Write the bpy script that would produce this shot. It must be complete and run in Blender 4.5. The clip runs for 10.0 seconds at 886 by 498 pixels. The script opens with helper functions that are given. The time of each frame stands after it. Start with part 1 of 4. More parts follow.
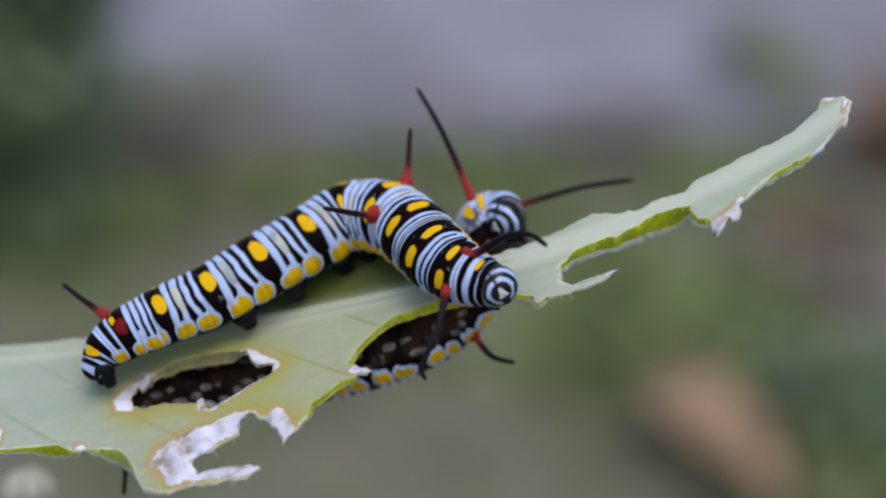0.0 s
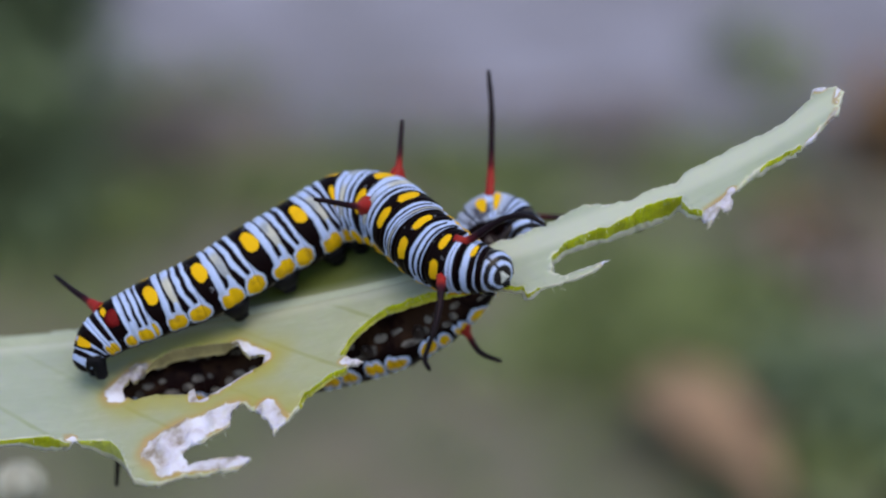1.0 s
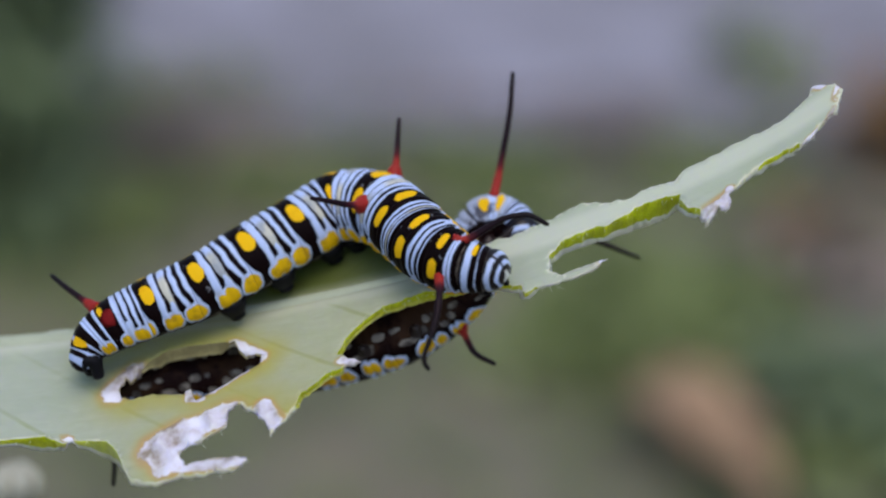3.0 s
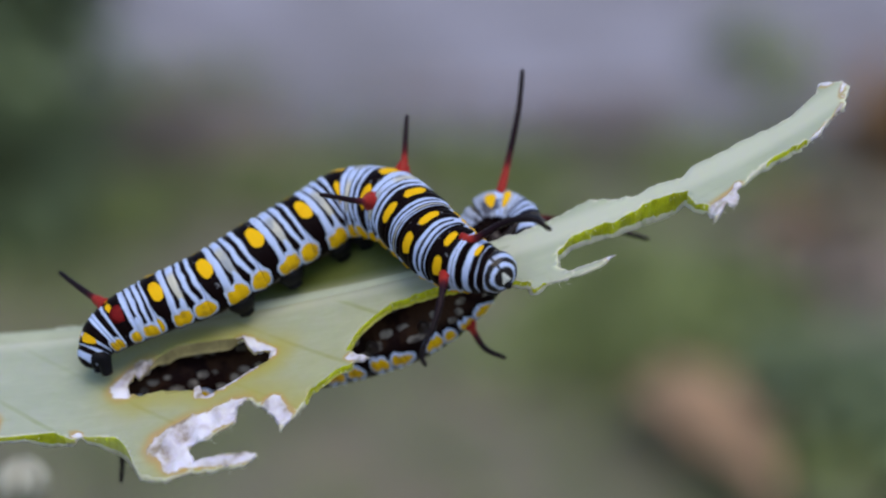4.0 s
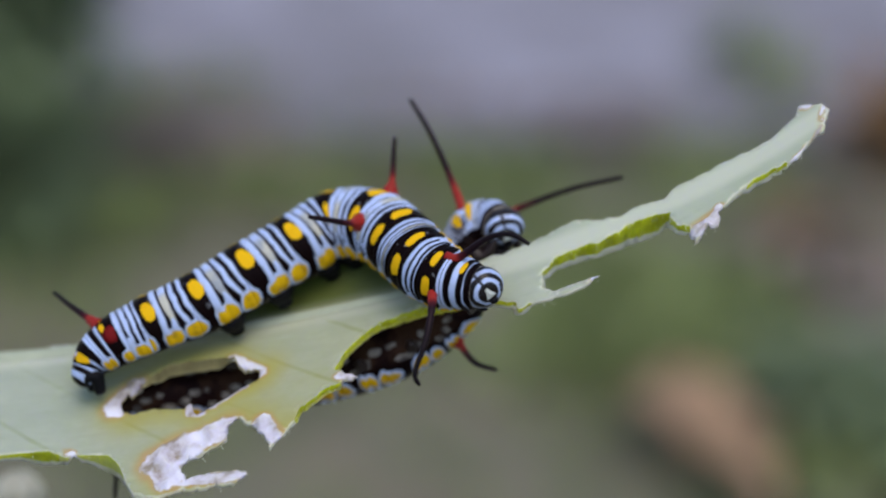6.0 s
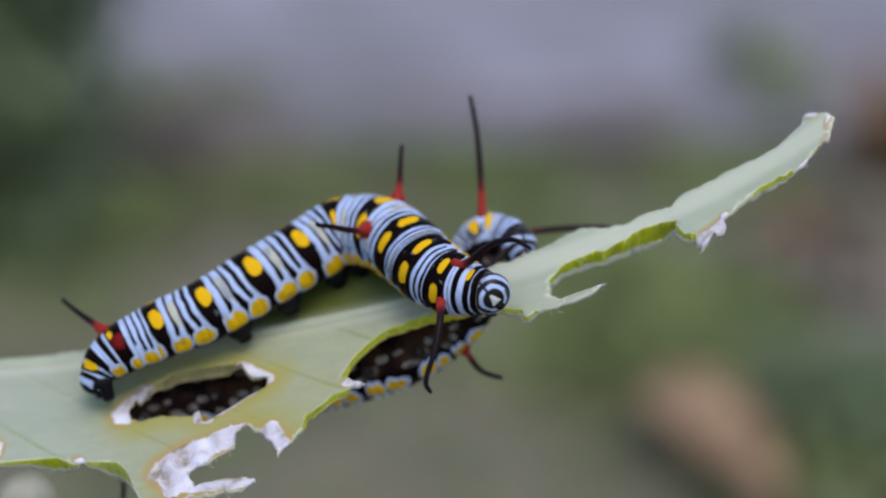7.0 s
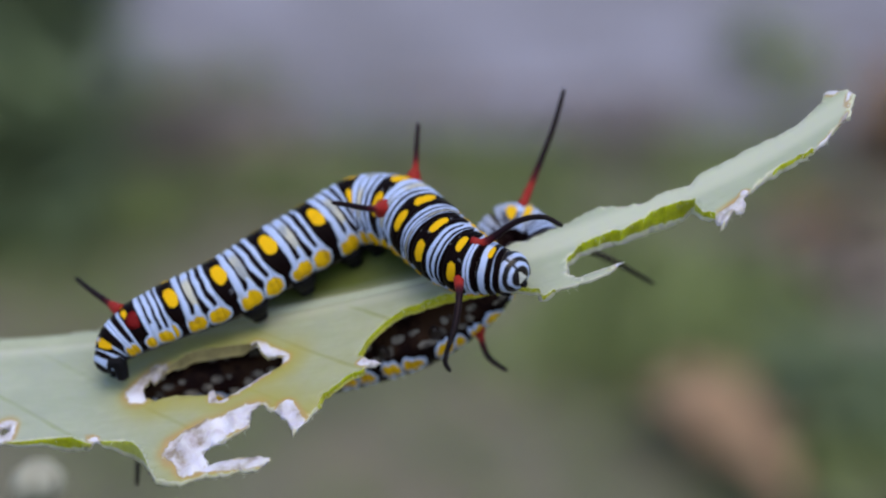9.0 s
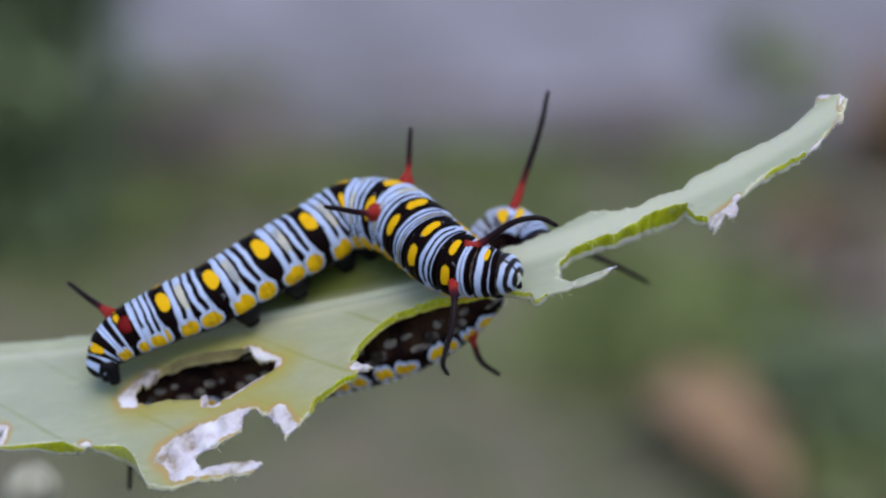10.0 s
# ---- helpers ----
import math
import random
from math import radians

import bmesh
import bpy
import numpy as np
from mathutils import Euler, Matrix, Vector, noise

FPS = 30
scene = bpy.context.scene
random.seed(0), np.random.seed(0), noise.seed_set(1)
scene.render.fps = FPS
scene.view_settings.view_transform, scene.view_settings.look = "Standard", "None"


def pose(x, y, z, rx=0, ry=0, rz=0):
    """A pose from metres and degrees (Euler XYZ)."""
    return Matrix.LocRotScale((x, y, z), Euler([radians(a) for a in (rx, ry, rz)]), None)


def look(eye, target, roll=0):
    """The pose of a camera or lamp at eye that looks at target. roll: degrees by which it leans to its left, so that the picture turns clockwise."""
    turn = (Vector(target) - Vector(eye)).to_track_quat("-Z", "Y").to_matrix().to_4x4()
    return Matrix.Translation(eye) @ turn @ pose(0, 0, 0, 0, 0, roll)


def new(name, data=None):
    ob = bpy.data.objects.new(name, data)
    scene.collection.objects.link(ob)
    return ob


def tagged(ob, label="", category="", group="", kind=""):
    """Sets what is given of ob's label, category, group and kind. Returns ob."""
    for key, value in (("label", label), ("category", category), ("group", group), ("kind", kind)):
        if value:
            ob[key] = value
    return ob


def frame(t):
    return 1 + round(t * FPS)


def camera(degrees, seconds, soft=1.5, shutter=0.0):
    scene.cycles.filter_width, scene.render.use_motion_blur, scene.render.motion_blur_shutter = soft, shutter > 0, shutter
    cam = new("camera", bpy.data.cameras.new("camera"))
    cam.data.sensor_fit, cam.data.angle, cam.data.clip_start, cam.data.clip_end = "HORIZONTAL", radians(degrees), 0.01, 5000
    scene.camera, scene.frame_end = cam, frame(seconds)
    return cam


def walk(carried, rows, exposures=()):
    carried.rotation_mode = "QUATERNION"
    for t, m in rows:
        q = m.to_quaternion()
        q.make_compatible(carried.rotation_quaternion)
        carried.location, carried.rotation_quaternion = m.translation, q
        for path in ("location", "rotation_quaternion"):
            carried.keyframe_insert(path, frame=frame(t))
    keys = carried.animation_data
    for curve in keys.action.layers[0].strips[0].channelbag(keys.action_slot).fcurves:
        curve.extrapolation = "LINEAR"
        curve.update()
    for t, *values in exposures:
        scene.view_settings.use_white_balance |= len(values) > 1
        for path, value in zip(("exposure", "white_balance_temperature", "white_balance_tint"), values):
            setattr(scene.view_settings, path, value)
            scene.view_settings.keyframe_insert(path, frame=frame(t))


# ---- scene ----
# A leaf of a milkweed plant with two striped caterpillars, filmed close up. Model sizes are in millimetres round FOCUS.
MM = 0.001
FOCUS = Vector((0.0, 0.0, 0.40))
PITCH = 15.0
VIEW = Vector((0.0, math.cos(radians(PITCH)), -math.sin(radians(PITCH))))
UPWARD = Vector((0.0, math.sin(radians(PITCH)), math.cos(radians(PITCH))))
EYE = FOCUS - 0.145 * VIEW
PIVOT = Vector((0.0, 5.0, -4.0))

# ---- camera: hand-held, nearly still ----
cam = camera(28.0, 10.0, soft=2.2)
cam.data.dof.use_dof = True
cam.data.dof.focus_distance = 0.1462
cam.data.dof.aperture_fstop = 11.0
# seconds, turn to the left, tilt up, in degrees
AIM = ((0.0, 0.164, 0.146), (0.5, 0.109, 0.109), (1.0, 0.0, 0.073), (1.5, -0.055, 0.055), (2.0, -0.055, 0.036),
       (2.5, -0.055, 0.055), (4.0, -0.018, 0.0), (4.5, 0.0, 0.0), (5.0, -0.055, 0.036), (5.5, -0.109, 0.073),
       (7.0, 0.091, 0.219), (7.5, 0.255, 0.292), (8.0, 0.328, 0.255), (8.5, 0.383, 0.073), (9.0, 0.437, 0.0),
       (9.5, 0.383, 0.036), (10.0, 0.328, 0.091))
walk(cam, [(t, pose(*EYE, 90 - PITCH + tilt, 0, turn)) for t, turn, tilt in AIM],
     ((0.0, 0.19, 7040, 9), (10.0, 0.21, 7040, 9)))

# ---- light: an open, bluish shade under a bright sky ----
world = bpy.data.worlds.new("sky")
scene.world = world
world.use_nodes = True
sky = world.node_tree.nodes.new("ShaderNodeTexSky")
sky.sky_type, sky.sun_disc = "NISHITA", False
sky.sun_elevation, sky.sun_rotation = radians(65), radians(165)
background = world.node_tree.nodes["Background"]
background.inputs["Strength"].default_value = 0.15
world.node_tree.links.new(sky.outputs[0], background.inputs["Color"])
sun = new("sun", bpy.data.lights.new("sun", "SUN"))
sun.data.energy, sun.data.angle, sun.data.color = 1.5, radians(48), (1.0, 0.94, 0.86)
sun.matrix_world = look((0.18, -0.66, 1.5), (0, 0, 0))


# ---- materials ----
class Nodes:
    """Short names for the nodes of one material."""

    def __init__(self, name, rough=0.5):
        self.material = bpy.data.materials.new(name)
        self.material.use_nodes = True
        self.tree = self.material.node_tree
        self.shader = self.tree.nodes["Principled BSDF"]
        self.shader.inputs["Roughness"].default_value = rough

    def put(self, socket, value):
        if isinstance(value, bpy.types.NodeSocket):
            self.tree.links.new(value, socket)
        elif isinstance(value, tuple) and len(value) == 3 and socket.type == "RGBA":
            socket.default_value = (*value, 1.0)
        else:
            socket.default_value = value

    def math(self, kind, a, b=0.0, c=0.0):
        n = self.tree.nodes.new("ShaderNodeMath")
        n.operation = kind
        for socket, value in zip(n.inputs, (a, b, c)):
            self.put(socket, value)
        return n.outputs[0]

    def coordinates(self, kind="Object"):
        return self.tree.nodes.new("ShaderNodeTexCoord").outputs[kind]

    def uv(self):
        n = self.tree.nodes.new("ShaderNodeSeparateXYZ")
        self.put(n.inputs[0], self.tree.nodes.new("ShaderNodeUVMap").outputs[0])
        return n.outputs[0], n.outputs[1]

    def attribute(self, name):
        n = self.tree.nodes.new("ShaderNodeAttribute")
        n.attribute_name = name
        return n.outputs["Fac"]

    def noise(self, scale, detail=4.0, rough=0.6, vector=None, distortion=0.0):
        n = self.tree.nodes.new("ShaderNodeTexNoise")
        self.put(n.inputs["Vector"], vector or self.coordinates())
        for key, value in (("Scale", scale), ("Detail", detail), ("Roughness", rough), ("Distortion", distortion)):
            n.inputs[key].default_value = value
        return n.outputs["Fac"]

    def span(self, value, low, high, a=0.0, b=1.0, smooth=True):
        n = self.tree.nodes.new("ShaderNodeMapRange")
        n.interpolation_type = "SMOOTHSTEP" if smooth else "LINEAR"
        for socket, v in zip(n.inputs, (value, low, high, a, b)):
            self.put(socket, v)
        return n.outputs[0]

    def ramp(self, value, stops):
        n = self.tree.nodes.new("ShaderNodeValToRGB")
        self.put(n.inputs[0], value)
        while len(n.color_ramp.elements) < len(stops):
            n.color_ramp.elements.new(0.5)
        for element, (at, colour) in zip(n.color_ramp.elements, stops):
            element.position, element.color = at, (*colour, 1.0)
        return n.outputs[0]

    def mix(self, factor, a, b):
        n = self.tree.nodes.new("ShaderNodeMix")
        n.data_type = "RGBA"
        self.put(n.inputs[0], factor)
        self.put(n.inputs[6], a)
        self.put(n.inputs[7], b)
        return n.outputs[2]

    def done(self, colour, bump=None, strength=0.3, depth=0.0001, **more):
        self.put(self.shader.inputs["Base Color"], colour)
        if bump is not None:
            n = self.tree.nodes.new("ShaderNodeBump")
            n.inputs["Strength"].default_value, n.inputs["Distance"].default_value = strength, depth
            self.put(n.inputs["Height"], bump)
            self.put(self.shader.inputs["Normal"], n.outputs[0])
        for key, value in more.items():
            self.put(self.shader.inputs[key.replace("_", " ")], value)
        return self.material


BLACK, WHITE, CREAM, YELLOW = (0.0042, 0.0013, 0.0020), (0.46, 0.58, 0.92), (0.56, 0.56, 0.52), (0.80, 0.47, 0.012)


def stops_of(bands, soft):
    """Ramp stops for bands of (end, colour), with soft borders."""
    stops, start = [], 0.0
    for end, colour in bands:
        stops += [(start + soft, colour), (end - soft, colour)]
        start = end
    return stops


BELLY = (0.011, 0.0042, 0.0052)
# stripes: centre along the ring, half width, paint, how much of the width is left low on the flank, and how far it shifts there
BODY_STRIPES = ((-0.040, 0.038, "white", 1.2, 0.08), (0.405, 0.064, "white", 1.0, 0.0), (0.588, 0.074, "cream", 0.30, 0.05), (0.768, 0.047, "white", 0.8, 0.09), (0.955, 0.042, "white", 1.2, 0.08))
FRONT_STRIPES = ((0.500, 0.066, "white", 1.0), (0.660, 0.052, "white", 0.9), (0.775, 0.020, "cream", 0.8), (0.850, 0.022, "white", 0.8))
BREAST_STRIPES = ((0.490, 0.074, "white", 1.0), (0.700, 0.070, "white", 0.9), (0.880, 0.036, "white", 1.0))
NECK_STRIPES = ((0.620, 0.050, "white", 1.0), (0.770, 0.056, "white", 1.0))
TAIL_STRIPES = ((0.30, 0.10, "white", 1.3), (0.62, 0.030, "white", 2.6), (0.90, 0.05, "white", 1.2))
RUMP_STRIPES = ((0.55, 0.13, "white", 1.1), (0.93, 0.050, "white", 1.0))
LOIN_STRIPES = ((0.50, 0.066, "white", 0.9), (0.675, 0.052, "white", 0.7), (0.83, 0.048, "white", 0.8), (0.97, 0.03, "white", 0.8))
RUMP_PATCHES, LOIN_PATCHES = ((0.42, 0.60, 0.17, 0.11), (0.74, 0.585, 0.17, 0.10)), ((0.40, 0.602, 0.15, 0.090), (0.80, 0.595, 0.17, 0.088))
COLLAR_STRIPES = ((0.060, 0.045, "white", 1.0), (0.510, 0.076, "white", 1.0), (0.760, 0.014, "white", 0.9))
PALE_STRIPES = ((0.42, 0.058, "white", 0.9), (0.60, 0.056, "white", 0.9), (0.78, 0.055, "white", 0.9))
# flank patches: centre along and round, half sizes
PATCHES = ((0.415, 0.588, 0.108, 0.078), (0.570, 0.572, 0.116, 0.090), (0.935, 0.574, 0.170, 0.090), (-0.065, 0.574, 0.170, 0.090))


def skin_material(name, stripes, spot=(0.205, 0.198, 0.122, 0.112), patches=PATCHES, ground=BLACK, dark_from=0.585, mottle=0.0):
    """Cross-striped skin: U runs along a segment, V round it from the back (0) to the belly (1)."""
    n = Nodes(name, 0.5)
    u, v = n.uv()
    wobble = n.math("MULTIPLY_ADD", n.noise(480.0, 4.0), 0.12, -0.06)
    u = n.math("ADD", u, wobble)
    side = n.math("ABSOLUTE", v)
    # the stripes lean forward and taper down the flank
    us = n.math("ADD", u, n.math("MULTIPLY_ADD", n.math("MULTIPLY", side, side), -0.06, 0.01))
    soil, broad = n.noise(900.0, 3.0), n.noise(330.0, 3.0)
    dull = n.mix(n.span(broad, 0.42, 0.58), CREAM, (0.33, 0.37, 0.44))
    cream = n.mix(n.math("MULTIPLY", n.span(side, 0.02, 0.14), n.span(side, 0.38, 0.50, 1.0, 0.0)), WHITE, dull)
    vary = n.math("MULTIPLY_ADD", broad, 0.04, -0.02)
    colour = ground
    for centre, half, paint, left, *shift in stripes:
        paint = WHITE if paint == "white" else cream
        off = n.math("ABSOLUTE", n.math("SUBTRACT", us, n.span(side, 0.26, 0.54, centre, centre + (shift[0] if shift else 0.0))))
        edge = n.math("SUBTRACT", off, n.math("ADD", n.span(side, 0.22, 0.54, half, half * left), vary))
        colour = n.mix(n.span(edge, -0.017, 0.015, 1.0, 0.0), colour, n.mix(n.span(soil, 0.50, 0.78, 0.0, 0.34), paint, (0.26, 0.28, 0.36)))
    if mottle:  # dusky freckles down the flanks
        freckle = n.math("MULTIPLY", n.span(n.noise(620.0, 4.0), 0.50, 0.60, 0.0, mottle), n.span(side, 0.12, 0.26))
        colour = n.mix(freckle, colour, (0.030, 0.026, 0.040))
    uneven = n.math("MULTIPLY_ADD", n.noise(1000.0, 2.0), 1.2, -0.6)

    def blob(cu, cv, ru, rv, grow=0.0):
        a = n.math("DIVIDE", n.math("SUBTRACT", u, cu), ru)
        b = n.math("DIVIDE", n.math("SUBTRACT", n.math("ADD", side, n.math("MULTIPLY", wobble, 1.0)), cv), rv)
        a, b = n.math("MULTIPLY", a, a), n.math("MULTIPLY", b, b)
        d = n.math("ADD", n.math("ADD", a, n.math("POWER", b, 1.3)), uneven)
        return n.span(d, 0.80 + grow, 1.15 + grow, 1.0, 0.0)

    flank = n.span(n.math("ADD", side, n.math("MULTIPLY", wobble, 0.8)), dark_from, dark_from + 0.03)
    colour = n.mix(flank, colour, n.mix(n.span(side, dark_from + 0.10, dark_from + 0.22), BLACK, n.mix(n.span(broad, 0.42, 0.62), BELLY, (0.043, 0.021, 0.013))))
    grain = n.span(n.noise(1700.0, 1.0), 0.70, 0.76, 0.0, 0.35)
    colour = n.mix(n.math("MULTIPLY", grain, n.span(side, 0.60, 0.66, 1.0, 0.0)), colour, (0.30, 0.32, 0.40))
    if patches:
        for cu, cv, ru, rv in (*patches, (0.60, 0.475, 0.045, 0.085), (1.0, 0.505, 0.05, 0.06)):
            colour = n.mix(blob(cu, cv + 0.002, ru, rv + 0.016, 0.60), colour, n.mix(n.span(soil, 0.45, 0.75, 0.0, 0.5), WHITE, (0.36, 0.38, 0.44)))
        for cu, cv, ru, rv in patches:
            colour = n.mix(blob(cu, cv + 0.004, ru, rv), colour, n.mix(n.span(soil, 0.48, 0.70), (0.78, 0.47, 0.012), (0.55, 0.32, 0.02)))
    for cu, cv, ru, rv in ((0.30, 0.745, 0.16, 0.034), (0.62, 0.79, 0.10, 0.050), (0.85, 0.88, 0.13, 0.040), (0.15, 0.90, 0.08, 0.030)):
        colour = n.mix(blob(cu, cv, ru, rv), colour, n.mix(n.span(soil, 0.4, 0.6), (0.24, 0.22, 0.21), (0.07, 0.06, 0.06)))
    if spot:
        for at in spot if isinstance(spot[0], tuple) else (spot,):
            shape = blob(*at[:4])
            if len(at) > 4:  # on one flank alone
                shape = n.math("MULTIPLY", shape, n.span(n.math("MULTIPLY", v, at[4]), -0.01, 0.01))
            colour = n.mix(shape, colour, n.mix(n.span(soil, 0.5, 0.75, 0.0, 0.35), YELLOW, (0.62, 0.30, 0.01)))
    # fine wrinkles across the body
    wrinkle = n.math("SINE", n.math("MULTIPLY", n.math("ADD", u, n.math("MULTIPLY", broad, 0.10)), 170.0))
    height = n.math("ADD", n.math("MULTIPLY", n.noise(1500.0, 3.0), 0.6), n.math("MULTIPLY_ADD", wrinkle, 0.10, n.math("MULTIPLY", soil, 0.8)))
    return n.done(colour, height, 0.35, 0.00014, Specular_IOR_Level=0.05)


def head_material():
    """Head capsule: white and black arches round the face; U is the angle from the face."""
    n = Nodes("caterpillar_head", 0.3)
    u, v = n.uv()
    u = n.math("ADD", u, n.math("MULTIPLY_ADD", n.noise(700.0, 3.0), 0.09, -0.045))
    bands = ((0.165, BLACK), (0.240, WHITE), (0.330, BLACK), (0.425, WHITE), (1.0, BLACK))
    middle = n.math("ABSOLUTE", n.math("SUBTRACT", n.math("FRACT", n.math("ADD", v, 0.5)), 0.5))
    cleft = n.span(n.math("ADD", middle, n.math("MULTIPLY_ADD", n.noise(900.0, 2.0), 0.02, -0.01)), 0.008, 0.026, 0.9, 0.0)
    cleft = n.math("MULTIPLY", cleft, n.span(u, 0.42, 0.50, 1.0, 0.0))
    soil = n.noise(900.0, 3.0)
    colour = n.mix(n.span(soil, 0.48, 0.75, 0.0, 0.4), n.ramp(u, stops_of(bands, 0.010)), (0.05, 0.055, 0.08))
    return n.done(n.mix(cleft, colour, BLACK), n.noise(1500.0), 0.2, 0.0001, Specular_IOR_Level=0.3)


def horn_material():
    """Fleshy filament: red at the foot, black beyond, with fine ring folds."""
    n = Nodes("filament_skin", 0.45)
    u, v = n.uv()
    u = n.math("ADD", u, n.math("MULTIPLY_ADD", n.noise(700.0, 3.0), 0.10, -0.05))
    colour = n.ramp(u, ((0.0, (0.30, 0.020, 0.018)), (0.19, (0.31, 0.026, 0.022)), (0.27, (0.07, 0.008, 0.014)), (0.38, (0.013, 0.004, 0.009)), (1.0, (0.007, 0.004, 0.007))))
    return n.done(colour, n.noise(1800.0, 4.0), 0.5, 0.00015, Specular_IOR_Level=0.13)


def plain(name, colour, rough=0.5, scale=60.0, spread=0.35, bump=0.3, depth=0.0002):
    """One colour with two scales of grain."""
    n = Nodes(name, rough)
    coarse, fine = n.noise(scale, 5.0), n.noise(scale * 9, 4.0)
    value = n.math("ADD", n.math("MULTIPLY", coarse, 0.65), n.math("MULTIPLY", fine, 0.35))
    dark = tuple(c * (1 - spread) for c in colour)
    light = tuple(min(1.0, c * (1 + spread)) for c in colour)
    return n.done(n.ramp(value, ((0.3, dark), (0.7, light))), value, bump, depth)


def blade_material():
    """Waxy pale leaf skin, U and V in millimetres along and across; yellowed and dried round the wounds, with painted
    shade under the upper larva.
    """
    n = Nodes("leaf_skin", 0.5)
    s, w = n.uv()
    across = n.math("ABSOLUTE", w)
    broad, fine = n.noise(70.0, 4.0), n.noise(900.0, 5.0)
    colour = n.ramp(n.math("ADD", n.math("MULTIPLY", broad, 0.7), n.math("MULTIPLY", fine, 0.3)),
                    ((0.28, (0.287, 0.334, 0.235)), (0.52, (0.352, 0.393, 0.306)), (0.75, (0.415, 0.455, 0.380))))
    colour = n.mix(n.span(s, 0.0, 9.0, 0.0, 0.65), colour, n.ramp(broad, ((0.35, (0.34, 0.41, 0.33)), (0.65, (0.46, 0.52, 0.44)))))
    colour = n.mix(n.span(s, -25.0, -34.0, 0.0, 0.6), colour, n.ramp(broad, ((0.35, (0.315, 0.375, 0.325)), (0.65, (0.425, 0.475, 0.425)))))
    # pale streaks along the blade
    stretch = n.tree.nodes.new("ShaderNodeCombineXYZ")
    n.put(stretch.inputs[0], n.math("MULTIPLY", s, 0.25))
    n.put(stretch.inputs[1], n.math("ADD", w, n.math("MULTIPLY", s, 0.02)))
    streak = n.noise(1.1, 4.0, 0.6, stretch.outputs[0], 0.4)
    colour = n.mix(n.span(streak, 0.46, 0.78, 0.0, 0.30), colour, (0.50, 0.55, 0.46))
    colour = n.mix(n.span(streak, 0.44, 0.20, 0.0, 0.30), colour, (0.24, 0.30, 0.17))
    # side veins run forward from the midrib
    vein = n.math("ADD", n.math("SUBTRACT", s, n.math("MULTIPLY", across, 1.36)), n.math("MULTIPLY_ADD", broad, 1.6, 18.5))
    vein = n.math("PINGPONG", vein, 4.635)
    line = n.math("MULTIPLY", n.span(vein, 0.08, 0.50, 1.0, 0.0), n.math("MULTIPLY", n.math("MULTIPLY", n.span(across, 0.6, 1.6), n.span(s, -2.0, 5.0, 1.0, 0.0)), n.span(broad, 0.40, 0.62, 0.10, 0.50)))
    colour = n.mix(line, colour, (0.19, 0.24, 0.055))
    yellow = n.math("MULTIPLY", n.attribute("yellowed"), n.span(broad, 0.3, 0.7, 0.65, 1.1))
    colour = n.mix(yellow, colour, (0.365, 0.340, 0.082))
    amber = n.math("MULTIPLY", n.span(n.attribute("dried"), 0.10, 0.42), n.span(broad, 0.35, 0.6, 0.20, 0.55))
    colour = n.mix(amber, colour, (0.44, 0.29, 0.075))
    # the upper larva's shade on the leaf, painted in as dark green
    colour = n.mix(n.attribute("body_shade"), colour, n.mix(fine, (0.050, 0.075, 0.011), (0.090, 0.120, 0.025)))
    colour = n.mix(n.math("MULTIPLY", n.math("MULTIPLY", n.span(n.math("ADD", across, n.math("MULTIPLY_ADD", broad, 0.6, -0.3)), 0.5, 1.9, 0.55, 0.0), n.span(s, 3.0, 8.0, 1.0, 1.35)), n.span(n.attribute("body_shade"), 0.0, 0.4, 1.0, 0.3)), colour, (0.57, 0.61, 0.53))
    brown = n.span(n.math("ADD", n.attribute("dried"), n.math("MULTIPLY_ADD", n.noise(260.0, 3.0), 0.7, -0.35)), 0.30, 0.50, 0.0, 0.7)
    colour = n.mix(brown, colour, (0.44, 0.30, 0.15))
    colour = n.mix(n.math("MULTIPLY", n.span(n.attribute("rim"), 0.35, 0.95), n.span(fine, 0.3, 0.6, 0.35, 0.95)), colour, (0.66, 0.68, 0.58))
    dry = n.span(n.math("ADD", n.attribute("dried"), n.math("MULTIPLY_ADD", fine, 0.6, -0.3)), 0.46, 0.56)
    colour = n.mix(dry, colour, n.ramp(n.noise(330.0, 5.0), ((0.34, (0.30, 0.25, 0.22)), (0.45, (0.60, 0.59, 0.67)), (0.62, (0.80, 0.83, 0.97)))))
    height = n.math("ADD", n.math("MULTIPLY", fine, 0.35), n.math("MULTIPLY", line, -0.6))
    height = n.math("ADD", height, n.math("MULTIPLY", dry, n.math("ADD", n.math("MULTIPLY", n.noise(650.0, 5.0), 1.8), n.math("MULTIPLY", n.noise(200.0, 3.0, 0.5, None, 1.0), 3.0))))
    return n.done(colour, height, 0.35, 0.00025, Specular_IOR_Level=0.28, Subsurface_Weight=0.3, Subsurface_Radius=(0.8, 1.0, 0.3), Subsurface_Scale=0.0015)


SKIN, COLLAR = skin_material("caterpillar_skin", BODY_STRIPES), skin_material("collar_skin", COLLAR_STRIPES, (0.600, 0.17, 0.070, 0.11, -1.0), False)
TAIL_SKIN = skin_material("tail_skin", TAIL_STRIPES, (0.87, 0.18, 0.15, 0.15), False, BLACK, 0.62)
RUMP_SKIN = skin_material("rump_skin", RUMP_STRIPES, None, RUMP_PATCHES)
LOIN_SKIN = skin_material("loin_skin", LOIN_STRIPES, ((0.10, 0.10, 0.075, 0.075), (0.12, 0.22, 0.070, 0.060)), LOIN_PATCHES)
FRONT_SKIN = skin_material("front_skin", FRONT_STRIPES, (0.205, 0.165, 0.096, 0.108))
